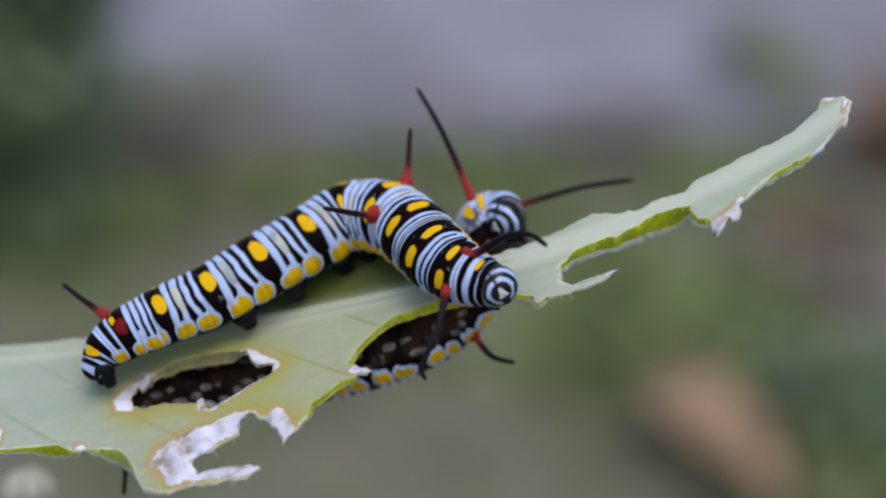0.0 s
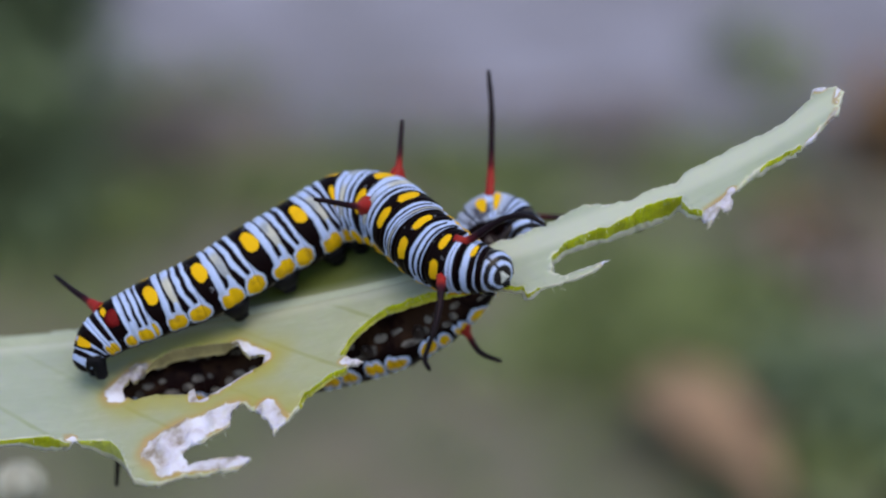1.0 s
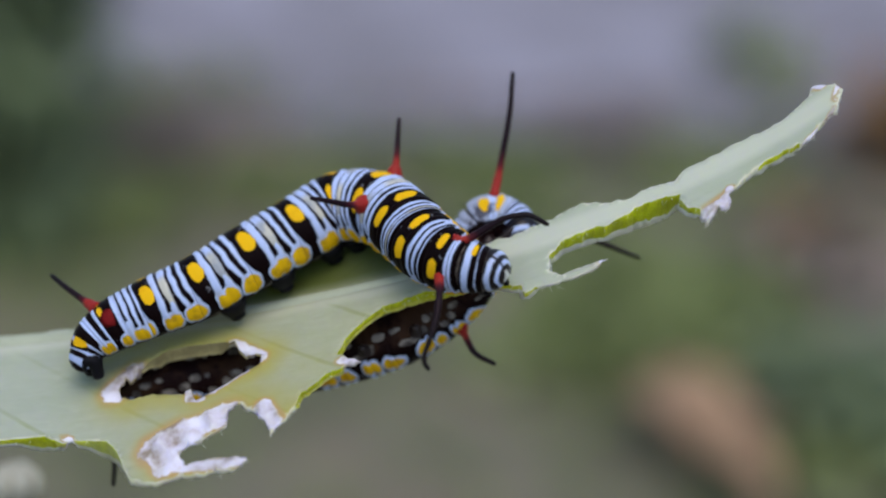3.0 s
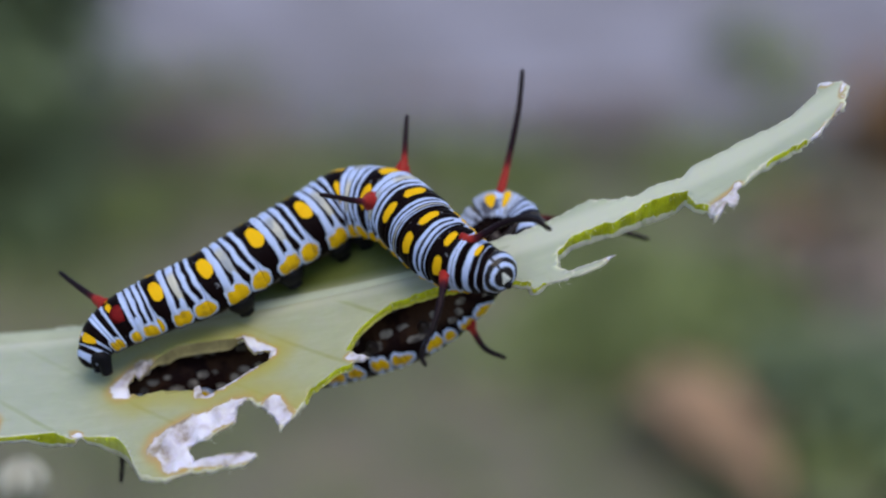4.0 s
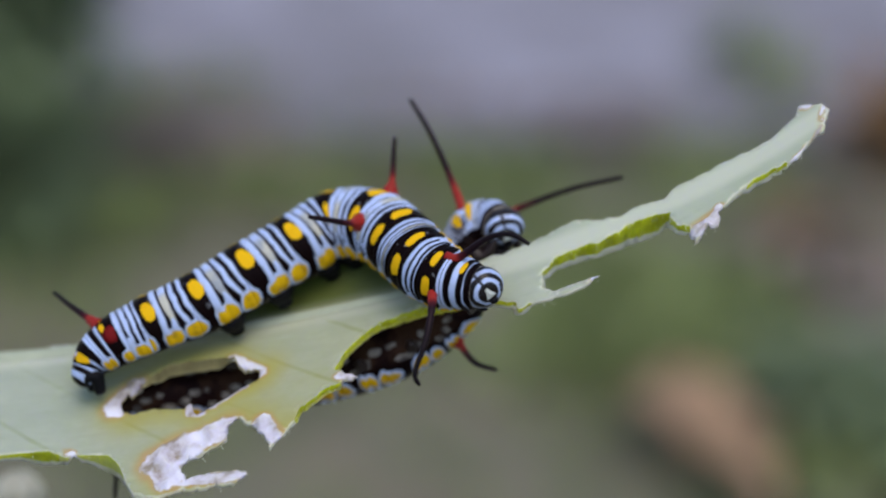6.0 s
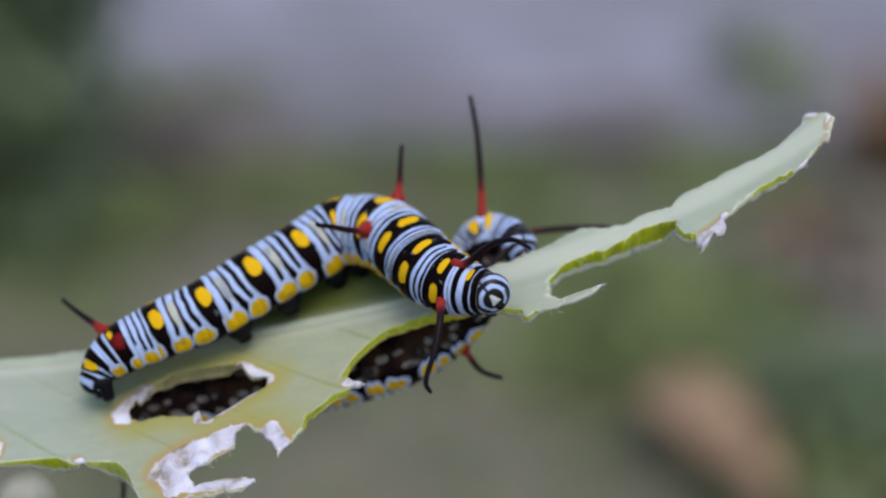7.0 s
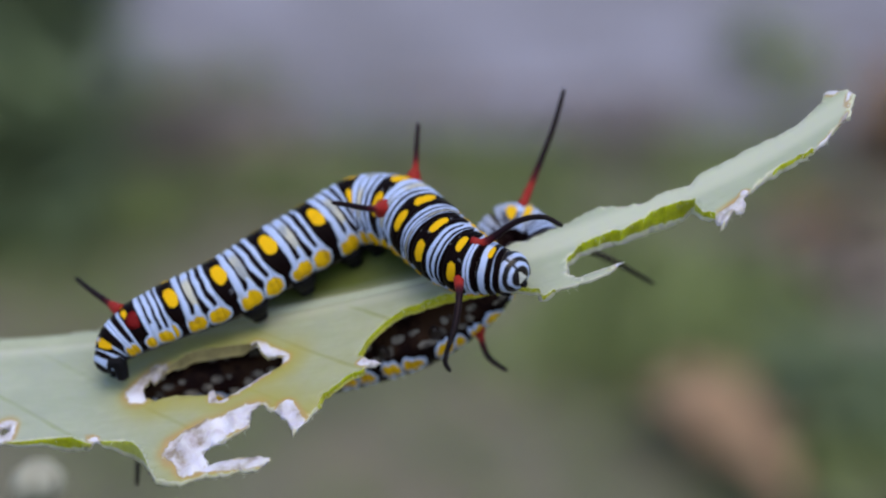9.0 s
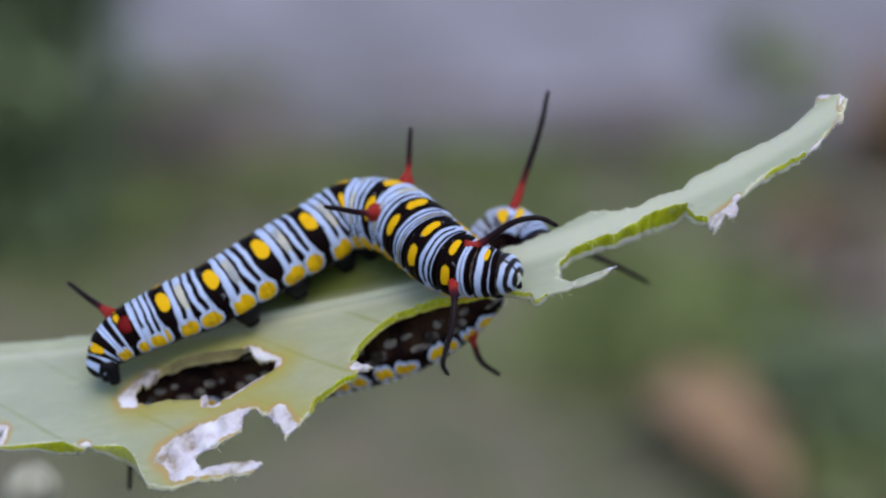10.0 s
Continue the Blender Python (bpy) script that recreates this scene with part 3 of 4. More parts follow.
def caterpillar(plan, label, horns, foot_drop, aim, pale=()):
    """A larva: ten hind and three front rings, head, filaments, false legs and true legs."""
    course = Course(plan)
    body = thing("caterpillar", label, "caterpillar", "caterpillars on the leaf")
    body.location = FOCUS + PIVOT * MM
    rings = []
    for i in range(13):
        rings.append(part("body_segment", segment_mesh(course, i, pale), PALE_COLLAR if i == 12 and pale else TAIL_SKIN if i == 0 else RUMP_SKIN if i == 1 else LOIN_SKIN if i == 2 else COLLAR if i == 12 else PALE_BACK if i == 11 and pale else PALE_SKIN if i in pale else NECK_SKIN if i == 11 else BREAST_SKIN if i == 10 else FRONT_SKIN if i >= 9 else SKIN, body))
    head = part("head", head_mesh(course, aim), HEAD, body, "black and white banded head")
    face_parts(course, head, aim)
    rings.append(head)
    horns_made = []
    for i, *points in horns:
        base = course.centres[i] + (Vector(points[0]) - course.centres[i]).normalized() * (course.radii[i] - 0.3)
        horns_made.append((horn([base, *(Vector(p) for p in points[1:])], 0.30 if i == 11 else 0.29, rings[i], i, 0.95 if pale else 1.45), mm(base)))
    for i in (0, 4, 5, 6, 7):
        for sign in (-1, 1):
            bm = bmesh.new()
            x = i + 0.30 if i else 0.0
            a, b = course.surface(x, sign * 138, -0.7), course.surface(x, sign * 150, 0.35)
            c = course.surface(x, sign * 152, foot_drop)
            if i == 0:
                a, b = course.surface(x, sign * 120, -0.6), course.surface(x, sign * 125, -0.1)
                c = b + Vector((0.25, 0.0, -1.25)) * (1 if course.backs[0].z > 0 else -1)
            tube(bm, [mm(p) for p in glide((a, b, c), 9)] + [mm(c + (c - b).normalized() * 0.12)], [v * MM * (0.80 if i == 0 else 0.45 if pale else 1.0) for v in (1.35, 1.32, 1.22, 1.05, 0.88, 0.74, 0.68, 0.68, 0.58, 0.30)], 16)
            part("proleg", bm, MAROON if pale else LEG, rings[i], "stubby dark maroon false leg" if pale else "stubby black false leg")
    for i in (10, 11, 12):
        for sign in (-1, 1):
            p, way, back, side = course.frame_at(i + 0.45)
            a, b = course.surface(i + 0.45, sign * 140, -0.3), course.surface(i + 0.5, sign * 152, 0.55)
            c = b + (2.0 * way - 0.8 * back if pale else 0.7 * way - 0.35 * back)
            bm = bmesh.new()
            tube(bm, [mm(q) for q in glide((a, b, c), 10)], [v * MM * (1.8 if pale else 1.0) for v in (0.42, 0.42, 0.40, 0.36, 0.33, 0.30, 0.26, 0.20, 0.13, 0.05)], 10)
            part("leg", bm, MAROON if pale else LEG, rings[i], "small jointed dark leg")
    return body, rings, course, horns_made


# ---- the leaf ----
def midrib_at(s):
    y = ((2.87e-05 * s + 0.0014008) * s - 0.0793821) * s + 5.2971
    z = (((5.1e-07 * s + 3.057e-05) * s + 0.00296308) * s + 0.29835) * s - 3.0784
    return Vector((s, y, z))


def leaf_point(s, w):
    """A point of the upper skin: s along the midrib, w across it, in millimetres."""
    a = radians(28 if w < 0 else 30)
    ripple = 0.22 * noise.noise(Vector((s * 0.16, w * 0.16, 3.0))) * min(1.0, abs(w) / 3)
    return midrib_at(s) + Vector((0, w * math.cos(a) - ripple * 0.47, w * math.sin(a) + ripple * 0.88))


UPPER = ((-60, -0.2), (-49.3, 0.4), (-39.3, 0.7), (-34.5, 0.9), (-31.5, 1.0), (-27.7, 2.6), (-22.7, 3.7), (-15.7, 5.2), (-9.2, 6.5), (-4.2, 6.7),
         (0.8, 3.8), (4.1, 1.3), (7.5, 1.4), (10.8, 1.9), (12.9, 2.3), (14.6, 1.4), (16.6, 0.7), (17.5, 1.0), (20.3, 0.6), (21.0, 1.3),
         (24.4, 1.2), (24.8, 1.4), (29.0, 0.9), (30.0, 1.3), (31.4, 1.8), (31.6, 2.7), (32.2, 2.4))
TIP = ((33.4, 1.3), (33.9, 0.1), (33.2, -1.5), (32.0, -2.0), (30.6, -3.0), (29.9, -2.7), (27.6, -2.4), (26.2, -2.7), (24.2, -3.9),
       (24.3, -5.2), (23.3, -5.3), (22.2, -6.0), (21.9, -4.1), (20.9, -3.3), (20.6, -2.3))
STRIP = ((20.4, -1.4), (19.3, -0.9), (17.2, -0.6), (16.2, -1.0), (14.6, -1.3), (13.0, -1.0), (11.1, -1.2), (9.9, -2.3), (9.7, -3.4), (9.8, -4.1),
         (10.5, -5.0), (12.3, -5.2), (14.4, -5.2), (13.6, -5.8), (11.5, -6.0), (9.3, -5.6), (7.7, -5.7), (7.5, -4.9), (5.7, -3.8), (2.2, -3.0))
BITE = ((-0.9, -2.2), (-2.1, -2.5), (-4.0, -2.9), (-5.4, -3.8), (-6.8, -5.3), (-7.6, -6.9), (-7.6, -7.4), (-6.9, -7.7), (-5.5, -8.7),
        (-6.8, -8.8), (-8.1, -9.1), (-9.0, -9.8), (-10.4, -10.9))
RAGGED = ((-11.6, -13.2), (-12.7, -14.5), (-13.1, -13.2), (-14.2, -11.7), (-15.7, -10.6), (-16.4, -11.0), (-16.5, -12.7),
          (-18.7, -14.1), (-19.9, -14.4), (-20.1, -15.2), (-19.5, -16.2), (-17.3, -16.0), (-15.0, -16.3), (-14.4, -16.8),
          (-15.6, -17.5), (-19.7, -17.3))
LOWER = ((-21.8, -17.8), (-23.9, -17.0), (-24.8, -15.2), (-25.5, -13.7), (-26.4, -12.6), (-28.1, -12.3), (-29.5, -12.1), (-30.2, -12.3), (-31.0, -11.8),
         (-31.9, -11.3), (-34.0, -11.3), (-36.9, -11.3), (-46.4, -11.7), (-56, -7.0), (-60, -0.6))
WINDOW = ((-26.3, -6.9), (-25.9, -7.8), (-25.0, -8.3), (-23.4, -8.0), (-20.9, -8.4), (-20.5, -8.5), (-20.3, -8.15), (-19.9, -7.95), (-19.8, -8.5), (-19.4, -9.3), (-18.0, -8.7), (-15.7, -7.3),
          (-14.3, -6.6), (-13.9, -5.6), (-15.0, -5.6), (-16.5, -4.1), (-17.3, -3.3), (-19.5, -3.1), (-22.4, -3.1), (-24.3, -4.4),
          (-24.7, -5.3), (-25.5, -5.8))
HOLE = tuple((-37.9 + 0.42 * math.cos(a), -10.0 + 0.50 * math.sin(a)) for a in (0.0, 0.8, 1.5, 2.3, 3.1, 3.9, 4.7, 5.5))
# dried patches: a line from, to, and how far the drying reaches
DRY = (((-26.6, -7.2), (-25.0, -5.2), 1.15), ((-16.7, -3.7), (-14.2, -5.8), 0.6), ((-16.5, -11.4), (-20.0, -12.9), 1.3),
       ((-20.0, -12.9), (-22.0, -14.2), 1.5), ((-22.0, -14.2), (-20.9, -16.0), 1.2), ((-13.6, -11.5), (-12.5, -13.3), 0.8),
       ((-19.3, -16.5), (-15.0, -16.8), 0.55), ((-37.9, -10.5), (-37.8, -9.5), 0.85), ((22.5, -5.0), (23.8, -4.6), 0.85),
       ((-7.3, -8.1), (-5.7, -8.65), 0.42), ((-30.3, -11.6), (-29.6, -12.0), 0.28),
       ((-20.0, -7.4), (-19.9, -8.8), 0.45), ((-20.0, -9.0), (-19.0, -9.2), 0.4), ((13.4, -5.5), (14.1, -5.3), 0.2), ((33.6, 0.9), (32.6, -1.9), 0.22), ((32.6, -1.9), (30.2, -3.1), 0.16), ((24.2, -4.4), (24.3, -3.5), 0.4), ((31.4, 2.9), (32.6, 2.0), 0.3), ((-15.2, -7.0), (-18.2, -8.8), 0.2))


def reach(s, w, a, b):
    a, b, p = Vector(a), Vector(b), Vector((s, w))
    f = max(0.0, min(1.0, (p - a).dot(b - a) / (b - a).length_squared))
    return (p - a - f * (b - a)).length


def ragged_line(points, step, rough, closed=True):
    """Subdivide an outline and fray it."""
    made = []
    n = len(points)
    for k in range(n if closed else n - 1):
        a, b = Vector(points[k]), Vector(points[(k + 1) % n])
        count = max(1, int((b - a).length / step))
        for j in range(count):
            p = a.lerp(b, j / count)
            q = Vector((p.x * 1.7, p.y * 1.7, 0.0))
            fray, rough = rough, rough * (0.3 if p.x < -21.5 and p.y < -9.0 else 1.0)
            made.append(p + rough * Vector((noise.noise(q), noise.noise(q + Vector((9, 4, 2)))))
                        + 0.45 * rough * Vector((noise.noise(q * 3.1), noise.noise(q * 3.3 + Vector((3, 8, 1)))))
                        + 0.30 * rough * Vector((noise.noise(q * 8.1), noise.noise(q * 8.3 + Vector((5, 2, 7))))))
            rough = fray
    return made


def thickness(s, w):
    rib = max(0.0, 1 - abs(w) / 3.2)
    swollen = 1.1 * math.exp(-((s + 32.2) / 1.5) ** 2) + 1.5 * math.exp(-((s + 26.4) / 1.5) ** 2) if w < -10 else 0.0
    swollen += 0.10 * float(np.interp(s, (-9.5, -7.0, -1.0, 3.0), (0, 1, 1, 0))) if w < 0 else 0.0
    swollen += 0.9 * math.exp(-((s - 22.3) / 0.9) ** 2) if w < -2.5 else 0.0
    if -27 < s < -12 and -7 < w < -1.5:  # the swollen far lip of the window
        swollen += 0.75 * float(np.interp(w, (-6.5, -4.5), (0, 1)))
    if 8.0 < s < 16.0 and w < -4.4:  # the thin curled hook
        return 0.62 - 0.42 * float(np.interp(s, (8.0, 9.5), (0, 1)))
    return 0.62 + swollen + 1.0 * rib * float(np.interp(s, (-60, 0, 9, 14, 18.2, 19.8, 20.5, 22, 34), (1.0, 0.9, 0.9, 1.5, 2.3, 2.4, 1.0, 1.0, 0.35)))


def leaf_blade(parent):
    from mathutils.geometry import delaunay_2d_cdt
    outline = ragged_line(UPPER + TIP + STRIP + BITE + RAGGED + LOWER, 0.24, 0.24)
    window = ragged_line(WINDOW, 0.3, 0.12)
    hole = ragged_line(HOLE, 0.2, 0.06)
    points, edges = [], []
    for line in (outline, window, hole):
        first, count = len(points), len(line)
        points += line
        edges += [(first + k, first + (k + 1) % count) for k in range(count)]
    step, row = 0.62, 0
    w = -18.4
    while w < 7.2:
        s = -60.0 + (row % 2) * step / 2
        while s < 34:
            points.append(Vector((s + random.uniform(-0.08, 0.08), w + random.uniform(-0.08, 0.08))))
            s += step
        w += step * 0.87
        row += 1
    verts, _, faces, _, _, _ = delaunay_2d_cdt(points, edges, [], 0, 1e-4)

    def inside(p, line):
        hit = False
        for k in range(len(line)):
            a, b = line[k], line[k - 1]
            if (a.y > p.y) != (b.y > p.y) and p.x < (b.x - a.x) * (p.y - a.y) / (b.y - a.y) + a.x:
                hit = not hit
        return hit

    kept = []
    for f in faces:
        c = sum((verts[k] for k in f), Vector((0, 0))) / len(f)
        if inside(c, outline) and not inside(c, window) and not inside(c, hole):
            kept.append(f)
    bm = bmesh.new()
    uv_layer = bm.loops.layers.uv.verify()
    dried, yellowed, body_shade, rim_layer = (bm.verts.layers.float.new(name) for name in ("dried", "yellowed", "body_shade", "rim"))
    used = sorted({k for f in kept for k in f})
    top, under, place = {}, {}, {}
    for k in used:
        s, w = verts[k]
        here = leaf_point(s, w)
        dry = max(max(0.0, 1 - reach(s, w, a, b) / (2 * r)) for a, b, r in DRY)
        round_hole = min(reach(s, w, WINDOW[j - 1], WINDOW[j]) for j in range(len(WINDOW)))
        round_tear = min(reach(s, w, RAGGED[j - 1], RAGGED[j]) for j in range(1, len(RAGGED)))
        down = Vector((0, 0.47, -0.88))
        curl = 0.0
        broad = max(max(0.0, 1 - reach(s, w, a, b) / (2 * r)) for a, b, r in DRY if r > 0.55)
        if broad > 0.4:
            curl = (broad - 0.4) * (2.2 * noise.noise(Vector((s * 0.8, w * 0.8, 7.0))) + 1.5 * noise.noise(Vector((s * 2.1, w * 2.1, 2.0))))
        thick = thickness(s, w) * (1 - 0.75 * min(1.0, dry * 1.5))
        top[k] = bm.verts.new(mm(here - down * curl))
        under[k] = bm.verts.new(mm(here + down * (thick - curl)))
        place[top[k]] = place[under[k]] = (s, w)
        yellow = max(math.exp(-(round_hole / 2.3) ** 2), 0.95 * math.exp(-(round_tear / 3.6) ** 2), 0.3 * math.exp(-((s + 10) / 5) ** 2 - ((w + 8) / 3) ** 2), 0.18 * math.exp(-((s + 6) / 7) ** 2 - ((w + 5) / 4) ** 2), 0.95 * math.exp(-(reach(s, w, (-28.0, -2.0), (-9.0, 2.5)) / 2.3) ** 2))
        for v in (top[k], under[k]):
            v[dried], v[yellowed] = dry, yellow
            # mask of the painted shade: the far half beneath the upper larva
            v[body_shade] = 0.9 * float(np.interp(w, (-0.9, 1.0), (0, 1))) * float(np.interp(s, (-24, -19, 0, 3), (0, 1, 1, 0)))
    sides, lip = {}, {}
    for f in kept:
        bm.faces.new([top[k] for k in f])
        bm.faces.new([under[k] for k in reversed(f)])
        for k in range(len(f)):
            a, b = f[k], f[(k + 1) % len(f)]
            sides[(a, b)] = sides.get((a, b), 0) + 1
    for a, b in list(sides):
        if (b, a) not in sides:
            s, w = place[top[a]]
            fresh = max(top[a][dried], top[b][dried]) < 0.45 and w < 0.6 and not (8.6 < s < 15.0 and w < -4.6) and (-10.8 < s < 23.2 or 26.5 < s < 31.0 or s < -25.0)
            flare = 0.26 if fresh and s > 8.0 and w > -3.0 else 0.22 if fresh and s > -2.0 else 0.15 if fresh else 0.03
            out = Vector((top[b].co - top[a].co)).cross(Vector((0, -0.47, 0.88))).normalized()
            healed = min(reach(s, w, WINDOW[j - 1], WINDOW[j]) for j in range(len(WINDOW))) < 0.6
            for k in (a, b):
                top[k][rim_layer] = under[k][rim_layer] = 0.2 if healed else 0.3 if fresh and -12.0 < s < 4.0 else 1.0
                if k not in lip:
                    deep = 0.82 + (0.16 if s > 12.0 else 0.06) * noise.noise(Vector((*verts[k], 0.0)) * 2.5)
                    lip[k] = bm.verts.new(top[k].co.lerp(under[k].co, deep) - out * 0.06 * MM)
                    under[k].co += out * flare * MM
                    place[lip[k]] = place[top[k]]
                    for layer in (dried, yellowed, body_shade, rim_layer):
                        lip[k][layer] = top[k][layer]
            face = bm.faces.new((top[b], top[a], lip[a], lip[b]))
            rim = bm.faces.new((lip[b], lip[a], under[a], under[b]))
            if healed:
                face.material_index = rim.material_index = 2
            elif fresh:
                face.material_index = 1
                rim.material_index = 1 if -12.0 < s < 4.0 else 0
                if -31.0 < s < -24.0:
                    face.material_index = 3
    for f in bm.faces:
        for loop in f.loops:
            loop[uv_layer].uv = place[loop.vert]
    bmesh.ops.recalc_face_normals(bm, faces=bm.faces)
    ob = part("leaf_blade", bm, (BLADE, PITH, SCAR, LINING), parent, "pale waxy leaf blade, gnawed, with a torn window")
    for p in ob.data.polygons:
        p.use_smooth = p.material_index == 0
    return outline, window


def milkweed():
    plant = thing("milkweed_leaf", "pale green milkweed leaf gnawed by caterpillars, torn and dried", "leaf")
    plant.location = FOCUS + PIVOT * MM
    outline, window = leaf_blade(plant)
    up = Vector((0, -0.47, 0.88))
    bm = bmesh.new()
    line = [-62 + k * 0.8 for k in range(116)]
    tube(bm, [mm(midrib_at(s) + up * float(np.interp(s, (-62, -30, 0, 5, 12), (-0.55, -0.45, -0.14, -0.22, -0.5)))) for s in line],
         [MM * float(np.interp(s, (-62, -30, 0, 12, 24, 34), (1.25, 1.05, 0.45, 0.40, 0.3, 0.15))) for s in line], 14, 0.55)
    part("midrib", bm, RIB, plant, "pale raised midrib")
    bm = bmesh.new()
    root = midrib_at(-61.5)
    tube(bm, [mm(p) for p in glide((root, root + Vector((-6, 0.5, -0.5)), root + Vector((-9.5, 0.5, -6)), (-73, 9, -120), (-70, 12, -260), (-66, 15, -408)), 40)],
         [MM * (1.2 + 0.05 * k) for k in range(40)], 14)
    part("stem", bm, STEM, plant, "round green stem")
    # fine down along the gnawed edge
    bm = bmesh.new()
    for p in outline:
        if p.y < 0.5 and random.random() < (0.4 if p.x > 0 else 0.2 if p.x > -11 else 0.1):
            a = leaf_point(p.x, p.y) - up * random.uniform(0.1, 0.5)
            d = Vector((random.uniform(-0.6, 0.6), random.uniform(-1, 0.1), random.uniform(-1.0, 0.1))).normalized()
            long = random.uniform(0.15, 0.5)
            bend = Vector((random.uniform(-0.15, 0.15), 0, random.uniform(-0.15, 0.1)))
            tube(bm, [mm(a), mm(a + d * long * 0.5 + bend * 0.4), mm(a + d * long + bend)], (0.022 * MM, 0.018 * MM, 0.006 * MM), 4)
    tagged(part("leaf_down", bm, FUZZ, plant, "short white down on the gnawed edge"), kind="stuff")
    return plant

# ---- surroundings, far out of focus ----
def ground_sheet():
    bm = bmesh.new()
    xs = [-60, -20, -6] + [-2 + 0.1 * k for k in range(41)] + [6, 20, 60]
    ys = [-60, -20, -5] + [-1 + 0.1 * k for k in range(61)] + [9, 20, 60, 200]
    grid = [[bm.verts.new((x, y, 0.02 * noise.noise(Vector((x * 2.2, y * 2.2, 0))) - 0.012 if abs(x) < 5 and y < 6 else -0.012)) for x in xs] for y in ys]
    for j in range(len(ys) - 1):
        for k in range(len(xs) - 1):
            bm.faces.new((grid[j][k], grid[j][k + 1], grid[j + 1][k + 1], grid[j + 1][k]))
    return tagged(part("ground", bm, SOIL, None), "bare grey-brown garden soil with thin grass", "ground", kind="structure")


def paving():
    bm = bmesh.new()
    bmesh.ops.create_cube(bm, size=1.0, matrix=Matrix.LocRotScale((0.6, 4.67, 0.0), Euler((0, 0, radians(-3))), (14.0, 5.3, 0.03)))
    bmesh.ops.bevel(bm, geom=bm.edges[:], offset=0.012, segments=2, affect="EDGES")
    return tagged(part("pavement", bm, CONCRETE, None, smooth=False), "pale grey paved path beyond the plants", "pavement", kind="structure")


def add_leaf(bm, at, way, length, width, droop=0.4):
    """A small pointed leaf with a fold along its middle."""
    way = Vector(way).normalized()
    side = way.cross(Vector((0, 0, 1)))
    side = (side if side.length > 1e-3 else Vector((1, 0, 0))).normalized()
    up = side.cross(way)
    rows = []
    for f, w in ((0.0, 0.06), (0.3, 0.85), (0.6, 1.0), (0.85, 0.55), (1.0, 0.03)):
        p = Vector(at) + way * length * f - Vector((0, 0, 1)) * droop * length * f * f
        rows.append([bm.verts.new(p + side * width * w * e / 2 + up * width * 0.16 * w * abs(e)) for e in (-1, 0, 1)])
    for a, b in zip(rows, rows[1:]):
        for k in (0, 1):
            bm.faces.new((a[k], a[k + 1], b[k + 1], b[k]))


def grass(patches):
    """Thin grass and low weeds in patches: centre, half sizes, blades, height."""
    for name, material, share, label in (("grass", GRASS, 0.7, "thin blurred green grass on the soil"), ("low_weeds", WEED, 0.3, "low green weeds in the grass")):
        bm = bmesh.new()
        for x, y, rx, ry, count, high in patches:
            for _ in range(int(count * share)):
                a, d = random.uniform(0, 2 * math.pi), math.sqrt(random.random())
                at = Vector((x + rx * d * math.cos(a), y + ry * d * math.sin(a), -0.01))
                if name == "grass":
                    way = (random.uniform(-0.5, 0.5), random.uniform(-0.5, 0.5), 1)
                    add_leaf(bm, at, way, high * random.uniform(0.5, 1.2), random.uniform(0.004, 0.008), 0.3)
                else:
                    way = (random.uniform(-1, 1), random.uniform(-1, 1), random.uniform(0.2, 0.9))
                    add_leaf(bm, at + Vector((0, 0, high * 0.3 * random.random())), way, high * random.uniform(0.4, 0.9), high * 0.3, 0.35)
        tagged(part(name, bm, material, None), label, "grass", kind="stuff")


def litter(patches):
    """Small withered leaves strewn on the soil in patches: centre, half sizes, how many."""
    bm = bmesh.new()
    for x, y, rx, ry, count in patches:
        for _ in range(count):
            a, d = random.uniform(0, 2 * math.pi), math.sqrt(random.random())
            at = (x + rx * d * math.cos(a), y + ry * d * math.sin(a), random.uniform(0.002, 0.012))
            add_leaf(bm, at, (random.uniform(-1, 1), random.uniform(-1, 1), random.uniform(0.0, 0.5)), random.uniform(0.025, 0.05), random.uniform(0.012, 0.022), 0.2)
    tagged(part("leaf_litter", bm, LITTER, None), "withered brown leaf litter strewn on the soil", "leaf litter", kind="stuff")


def shrub(x, y, spread, high, leaves, material, label):
    """A leafy shrub: some woody stems and many small leaves."""
    bush = thing("shrub", label, "shrub")
    bush.location = (x, y, -0.01)
    tips = []
    for k in range(9):
        a = 2 * math.pi * k / 9 + random.uniform(-0.3, 0.3)
        d = spread * random.uniform(0.25, 0.8)
        points = [(0.02 * math.cos(a), 0.02 * math.sin(a), 0), (0.4 * d * math.cos(a), 0.4 * d * math.sin(a), high * 0.45),
                  (d * math.cos(a), d * math.sin(a), high * random.uniform(0.75, 1.0))]
        path = glide(points, 10)
        bm = bmesh.new()
        tube(bm, path, [0.006 - 0.0005 * j for j in range(10)], 8)
        part("stem", bm, STEM, bush)
        tips += path[2:]
    bm = bmesh.new()
    for _ in range(leaves):
        p = random.choice(tips) + Vector((random.gauss(0, 1), random.gauss(0, 1), random.gauss(0, 1))) * spread * 0.22
        p.z = max(0.02, p.z)
        add_leaf(bm, p, (random.uniform(-1, 1), random.uniform(-1, 1), random.uniform(-0.3, 0.8)), random.uniform(0.03, 0.06), random.uniform(0.014, 0.026))
    tagged(part("foliage", bm, material, bush), kind="stuff")
    return bush


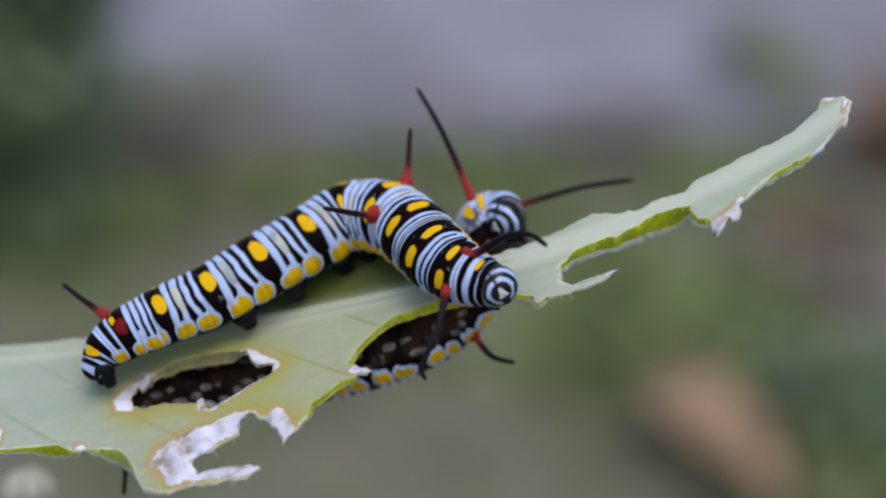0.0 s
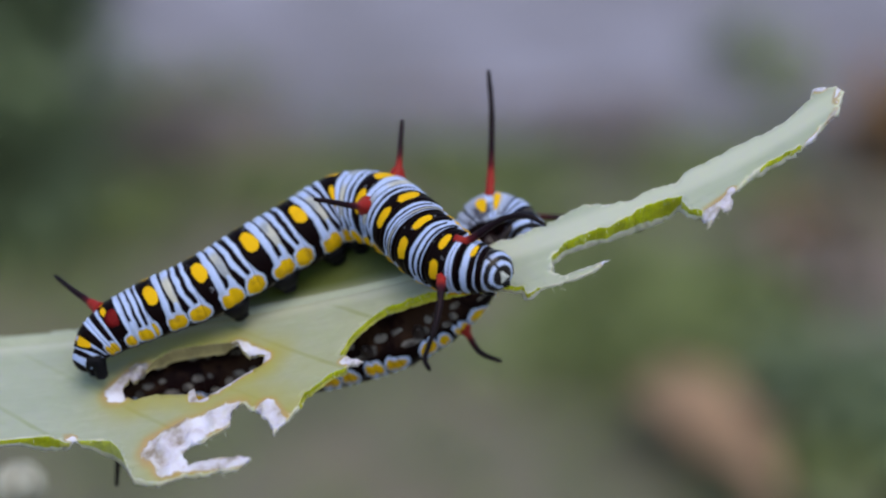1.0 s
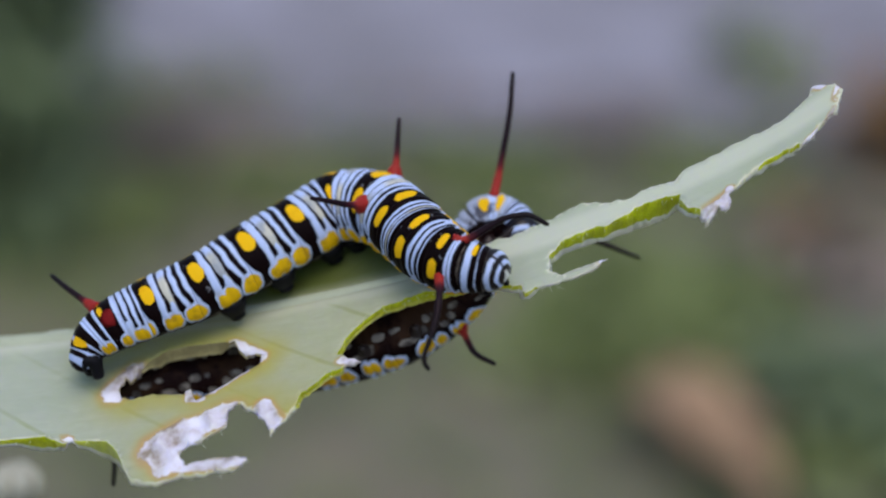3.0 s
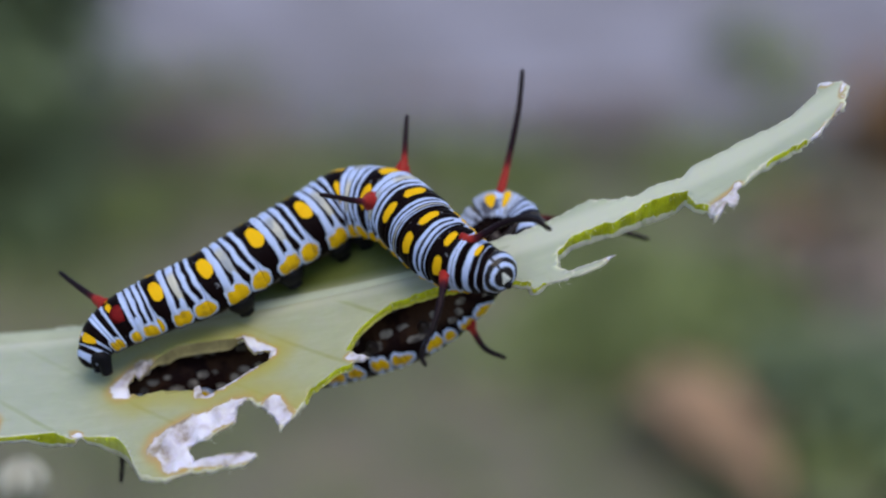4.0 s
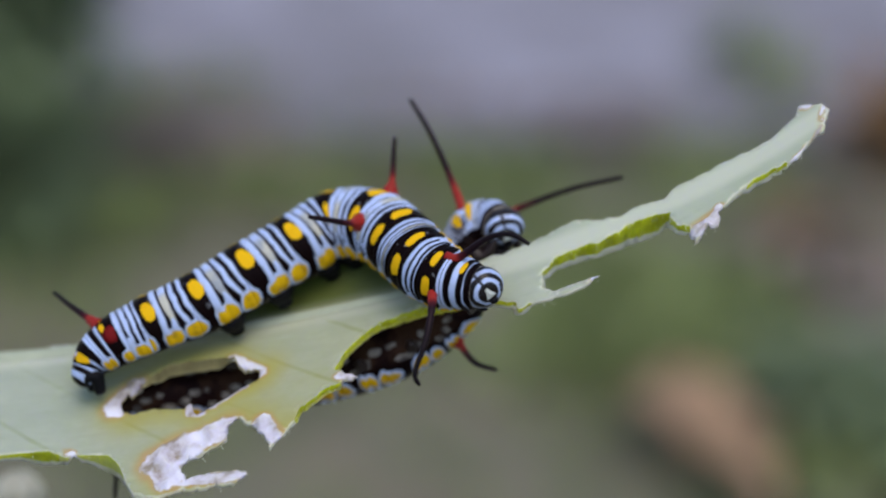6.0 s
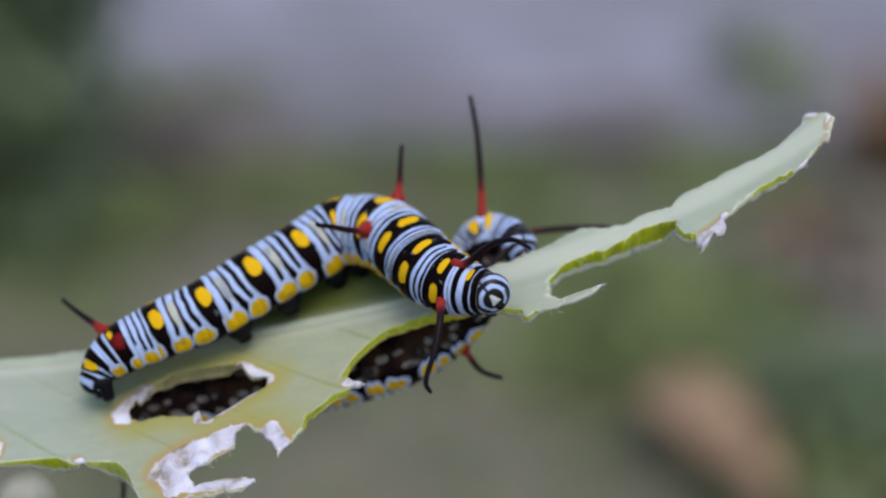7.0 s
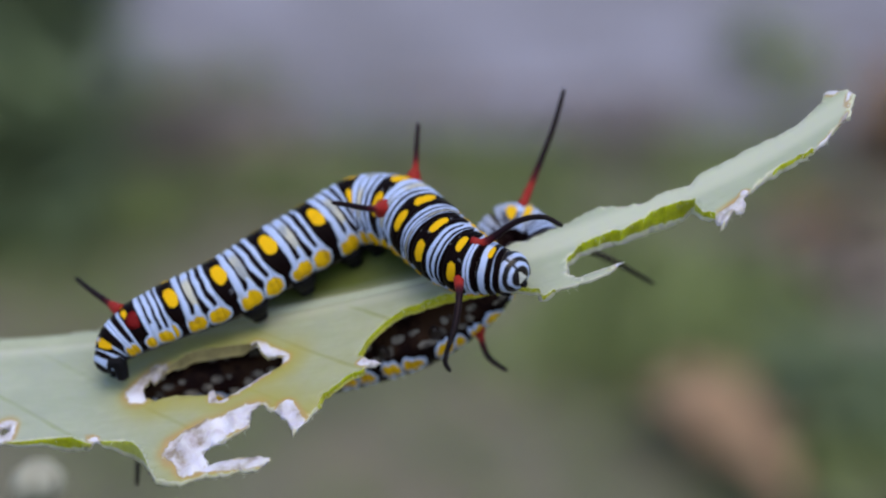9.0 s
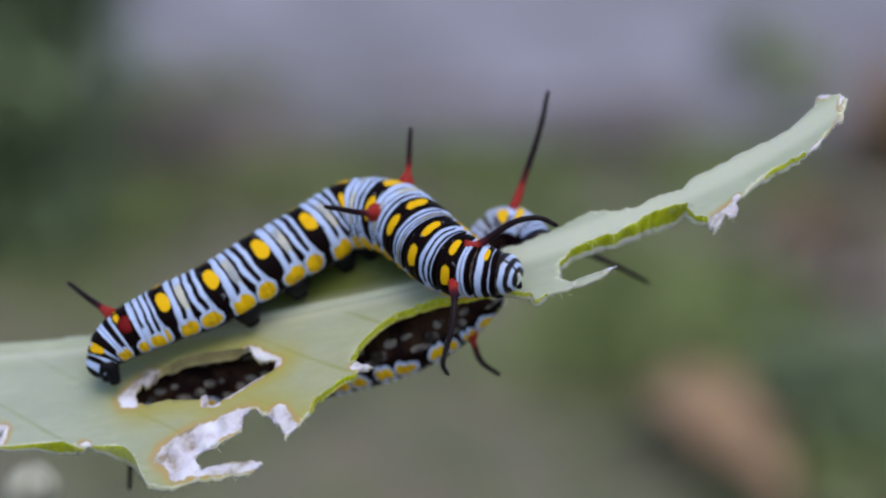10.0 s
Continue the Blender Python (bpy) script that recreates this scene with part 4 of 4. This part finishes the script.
def dead_leaf(name, x, y, length, width, turn, material, label):
    """A curled dead leaf lying on the ground, with a thick rib and a short stalk."""
    ob = thing(name, label, "dead leaf", "fallen leaves")
    ob.matrix_world = pose(x, y, 0.006, 0, 0, turn)
    bm = bmesh.new()
    rows = []
    for j in range(15):
        f = j / 14
        w = width * 0.5 * math.sin(math.pi * min(1, 0.04 + 0.96 * f)) ** 0.7 * (1 + 0.10 * math.sin(f * 23))
        rows.append([bm.verts.new((length * (f - 0.5), w * e, 0.010 + 0.25 * w * e * e + 0.012 * math.sin(5 * f + e))) for e in (-1, -0.6, -0.2, 0.2, 0.6, 1)])
    for a, b in zip(rows, rows[1:]):
        for k in range(5):
            bm.faces.new((a[k], a[k + 1], b[k + 1], b[k]))
    bmesh.ops.solidify(bm, geom=bm.faces[:], thickness=0.001)
    part("blade", bm, material, ob)
    bm = bmesh.new()
    tube(bm, [(-length * 0.72, 0.004, 0.002), (-length * 0.5, 0, 0.010), (0, 0, 0.014), (length * 0.48, 0, 0.014)], (0.002, 0.0018, 0.0014, 0.0005), 8)
    part("stalk", bm, material, ob)
    return ob


def flower_bud():
    """A pale half-open bud on a thin stalk, behind the leaf."""
    ob = thing("flower_bud", "pale cream flower bud on a thin green stalk", "bud")
    centre = Vector((-42.2, 27.8, -31.6))
    ob.location = FOCUS + centre * MM
    for k in range(6):
        a = 2 * math.pi * k / 6
        out = Vector((1.2 * math.cos(a), math.sin(a), 0.15 * math.cos(a)))
        bm = bmesh.new()
        tube(bm, [MM * p for p in glide((Vector((0, 0, -1.6)), out * 1.5 + Vector((0, 0, -0.6)), out * 1.3 + Vector((0, 0, 1.0)), out * 0.35 + Vector((0, 0, 2.2))), 9)],
             [MM * v for v in (0.4, 0.9, 1.15, 1.25, 1.2, 1.05, 0.8, 0.5, 0.1)], 10, 0.6)
        part("petal", bm, BUD, ob)
    bm = bmesh.new()
    tube(bm, [MM * p for p in glide((Vector((0, 0, -1.4)), Vector((-3, 2, -30)), Vector((-14, 8, -150)), Vector((-22, 10, -376))), 24)], [0.6 * MM + 0.03 * MM * k for k in range(24)], 10)
    part("stalk", bm, STEM, ob)
    return ob


leaf = milkweed()
upper_body, upper_rings, upper_course, upper_horns = caterpillar(
    STRIPED_ABOVE, "black, white and yellow striped caterpillar walking on top of the leaf",
    UPPER_HORNS, 0.9, (0.24, -0.96, -0.10))
lower_body, lower_rings, lower_course, lower_horns = caterpillar(
    STRIPED_BELOW, "black, white and yellow striped caterpillar clinging beneath the leaf",
    LOWER_HORNS, 0.7, (0.50, -0.75, -0.40), (10, 11))
bud = flower_bud()
ground_sheet()
paving()
shrub(-0.455, 1.75, 0.20, 0.66, 2900, SHRUB, "dark green leafy shrub beside the path")
shrub(-0.43, 1.52, 0.13, 0.17, 750, SHRUB, "low dark green leafy plant on the soil")
shrub(0.290, 1.03, 0.065, 0.05, 260, SHRUB, "low dark green leafy plant on the soil")
shrub(0.56, 1.90, 0.12, 0.09, 420, RUST, "low shrub with withered rust-brown leaves")
dead_leaf("dead_leaf", 0.168, 1.000, 0.128, 0.086, -70, TAN, "large curled tan dead leaf lying on the soil")
dead_leaf("dead_leaf", 0.188, 0.905, 0.070, 0.052, -55, TAN, "small tan dead leaf lying on the soil")
dead_leaf("dead_leaf", 0.205, 0.965, 0.050, 0.030, 35, TAN, "small tan dead leaf lying on the soil")
dead_leaf("dead_leaf", 0.38, 1.55, 0.11, 0.06, 20, RUST, "small rust-brown dead leaf lying on the soil")
litter(((-0.37, 2.08, 0.11, 0.14, 260), (0.20, 2.12, 0.09, 0.16, 170), (-0.26, 1.95, 0.10, 0.10, 200), (0.40, 1.48, 0.11, 0.20, 260), (-0.33, 2.32, 0.12, 0.12, 130), (0.47, 1.15, 0.16, 0.2, 150), (0.62, 2.45, 0.14, 0.2, 90), (0.02, 2.22, 0.12, 0.08, 120)))
grass(((-0.18, 1.75, 0.12, 0.12, 240, 0.06), (-0.38, 1.62, 0.12, 0.14, 500, 0.06), (0.05, 1.84, 0.10, 0.12, 470, 0.05), (0.19, 1.28, 0.12, 0.20, 800, 0.05),
       (0.29, 0.93, 0.07, 0.12, 150, 0.05), (-0.36, 2.35, 0.14, 0.14, 330, 0.07), (-0.20, 2.12, 0.14, 0.08, 160, 0.05), (0.34, 1.98, 0.10, 0.14, 160, 0.05), (-0.36, 1.32, 0.12, 0.13, 130, 0.04), (0.30, 1.75, 0.10, 0.12, 160, 0.05), (0.0, 1.0, 0.3, 0.2, 300, 0.03), (0.09, 1.18, 0.09, 0.10, 180, 0.04),
       (-0.10, 1.98, 0.16, 0.06, 70, 0.04), (0.47, 2.45, 0.04, 0.30, 60, 0.15), (-0.45, 2.15, 0.12, 0.18, 300, 0.07), (0.10, 1.55, 0.12, 0.12, 200, 0.05),
       (-0.45, 1.48, 0.08, 0.12, 200, 0.05), (0.40, 1.55, 0.10, 0.16, 240, 0.05), (0.14, 1.30, 0.07, 0.10, 260, 0.05)))


# ---- movement ----
# seconds, turn of the leaf as a rotation vector in degrees, shift in millimetres
SWAY = (
    (0.0, (-0.01, 0.10, -0.05), (-0.49, -0.24, -0.66)),
    (0.5, (0.12, 0.05, -0.45), (-0.21, -0.83, 0.39)),
    (1.0, (0.12, -0.03, -0.44), (-0.79, -0.25, -0.07)),
    (1.5, (0.05, 0.04, -0.41), (-0.06, -0.65, 0.22)),
    (2.0, (0.18, -0.03, -0.29), (-0.37, 0.07, -0.01)),
    (2.5, (0.37, -0.17, -0.64), (-0.98, -0.85, 0.02)),
    (4.0, (0.15, -0.06, -0.16), (-0.27, -0.40, 0.18)),
    (4.5, (0.00, 0.00, 0.00), (0.00, 0.00, 0.00)),
    (5.0, (0.12, -0.06, -0.29), (-0.83, 0.69, -0.69)),
    (5.5, (0.22, -0.20, -0.33), (-1.22, 1.32, -1.40)),
    (7.0, (0.48, -0.16, -0.07), (-1.06, 2.33, -2.42)),
    (7.5, (0.29, -0.29, -0.18), (-1.18, 2.11, -2.34)),
    (8.0, (0.02, -0.30, -0.37), (-1.01, 1.56, -1.22)),
    (8.5, (0.02, -0.30, -0.13), (-0.84, 1.04, -0.83)),
    (9.0, (0.36, -0.18, -0.13), (-0.52, 1.48, -0.92)),
    (9.5, (0.68, -0.16, -0.11), (-0.57, 2.08, -1.21)),
    (10.0, (0.25, -0.18, -0.15), (-0.88, 1.36, -1.01)),
)
# upper larva: seconds, swing of the front body, turn of the head (degrees)
UPPER_NOD = ((0.0, 1.5, 0), (0.5, 6, 10), (1.0, 6.5, 20), (1.5, 5, 30), (2.0, 4, 40), (2.5, 6.5, 48), (4.0, 2, 15), (4.5, 0, 0), (5.0, 1.5, 5),
             (5.5, 4, 5), (7.0, 8, -5), (7.5, 7, -12), (8.0, 6, 0), (8.5, 8, 10), (9.0, 7.5, 25), (9.5, 10, 36), (10.0, 9, 44))
# lower larva: seconds, arch of the body, lean of the front rings, swing of the far filament, twist, nod of the head (degrees)
LOWER_NOD = (
    (0.0, -7.0, -2.0, 3.9, 1.3, 64),
    (0.2, -9.6, 2.9, 2.6, -2.7, 50),
    (0.4, -2.3, 0.7, 1.7, -2.9, 24),
    (0.5, -2.2, 6.5, -1.0, 1.1, 12),
    (0.6, -1.4, 14.9, -1.3, -0.6, 10),
    (0.8, 2.7, 14.1, -2.0, -0.5, 5),
    (1.0, 4.0, 13.1, -2.6, 5.2, 0),
    (1.5, 6.7, 12.0, 0.2, 4.6, 0),
    (2.0, 9.7, 11.9, 3.3, 6.4, 0),
    (2.5, 8.8, 15.6, 0.5, 4.5, 0),
    (4.0, 5.0, 22.8, -9.2, 3.1, 0),
    (4.1, 4.7, 21.0, -10.4, 4.1, 0),
    (4.2, 2.4, 17.7, -7.8, -0.7, 0),
    (4.3, 1.9, 7.9, -5.2, -1.1, 0),
    (4.4, 0.8, -4.1, 1.3, 1.8, 0),
    (4.5, 2.0, -2.5, 0.8, -1.3, 0),
    (5.0, -0.6, -5.6, 2.4, -3.3, 7),
    (5.5, -2.6, -6.9, 0.6, -5.5, 22),
    (6.8, 2.2, -0.5, -2.8, -4.9, 3),
    (7.0, 1.4, 10.5, -5.4, -0.4, 0),
    (7.2, 5.3, 13.2, -6.3, -0.4, 0),
    (7.5, 10.4, 16.5, -7.7, 2.8, 0),
    (8.0, 8.5, 22.6, -7.2, 4.6, 0),
    (8.5, 11.7, 18.5, -5.5, 5.4, 0),
    (9.0, 12.2, 25.2, -5.4, 4.8, 0),
    (9.5, 12.0, 21.5, -4.8, 4.6, 0),
    (10.0, 12.1, 22.0, -4.1, 4.5, 0),
)


def turned(axis, degrees):
    return Matrix.Rotation(radians(degrees), 4, axis)


def bend(rings, course, rows, joints):
    """Key the rings of a body as a chain: joints are (segment, axis, share, which value of a row)."""
    paths = [[] for _ in rings]
    for row in rows:
        m = Matrix.Identity(4)
        for i in range(len(rings)):
            hinge = Matrix.Translation(mm(course.at(i - SPOT + 0.02)))
            for j, axis, share, value in joints:
                if j == i:
                    m = m @ hinge @ turned(axis, share * row[value]) @ hinge.inverted()
            paths[i].append((row[0], m.copy()))
    first = min(j for j, *_ in joints)
    for i in range(first, len(rings)):
        walk(rings[i], paths[i])


def motions():
    sway = []
    for t, turn, shift in SWAY:
        v = Vector(turn)
        spin = Matrix.Rotation(radians(v.length), 4, v.normalized()) if v.length else Matrix.Identity(4)
        sway.append((t, Matrix.Translation(FOCUS + (PIVOT + Vector(shift)) * MM) @ spin))
    for ob in (leaf, upper_body, lower_body):
        walk(ob, sway)
    place = bud.location.copy()
    walk(bud, [(t, Matrix.Translation(place + Vector(shift) * MM * 0.85)) for t, turn, shift in SWAY])
    bend(upper_rings, upper_course, UPPER_NOD,
         ((9, VIEW, -0.35, 1), (10, VIEW, -0.4, 1), (11, VIEW, -0.25, 1), (11, UPWARD, 0.10, 2), (12, UPWARD, 0.28, 2), (13, UPWARD, 0.62, 2)))
    bend(lower_rings, lower_course, LOWER_NOD,
         ((8, VIEW, 0.25, 1), (9, VIEW, 0.30, 1), (10, VIEW, 0.45, 1), (11, VIEW, 1.0, 2), (11, UPWARD, 1.0, 4),
          (12, VIEW, 0.2, 5), (12, UPWARD, -0.5, 5), (13, VIEW, 0.4, 5), (13, UPWARD, -0.5, 5)))

    # the far front filament swings outward as the upper larva turns its head away
    front_horn, foot = upper_horns[0]
    hinge = Matrix.Translation(foot)
    walk(front_horn, [(t, hinge @ turned(UPWARD, 0.5 * turn) @ hinge.inverted()) for t, swing, turn in UPPER_NOD])
    far_horn, foot = lower_horns[1]
    hinge = Matrix.Translation(foot)
    walk(far_horn, [(row[0], hinge @ turned(VIEW, row[3]) @ hinge.inverted()) for row in LOWER_NOD])
    # the hind filament beneath droops as the body arches
    hind_horn, foot = lower_horns[2]
    base = Matrix.Translation(foot)
    walk(hind_horn, [(row[0], base @ turned(VIEW, 1.3 * max(0.0, row[1])) @ base.inverted()) for row in LOWER_NOD])


motions()
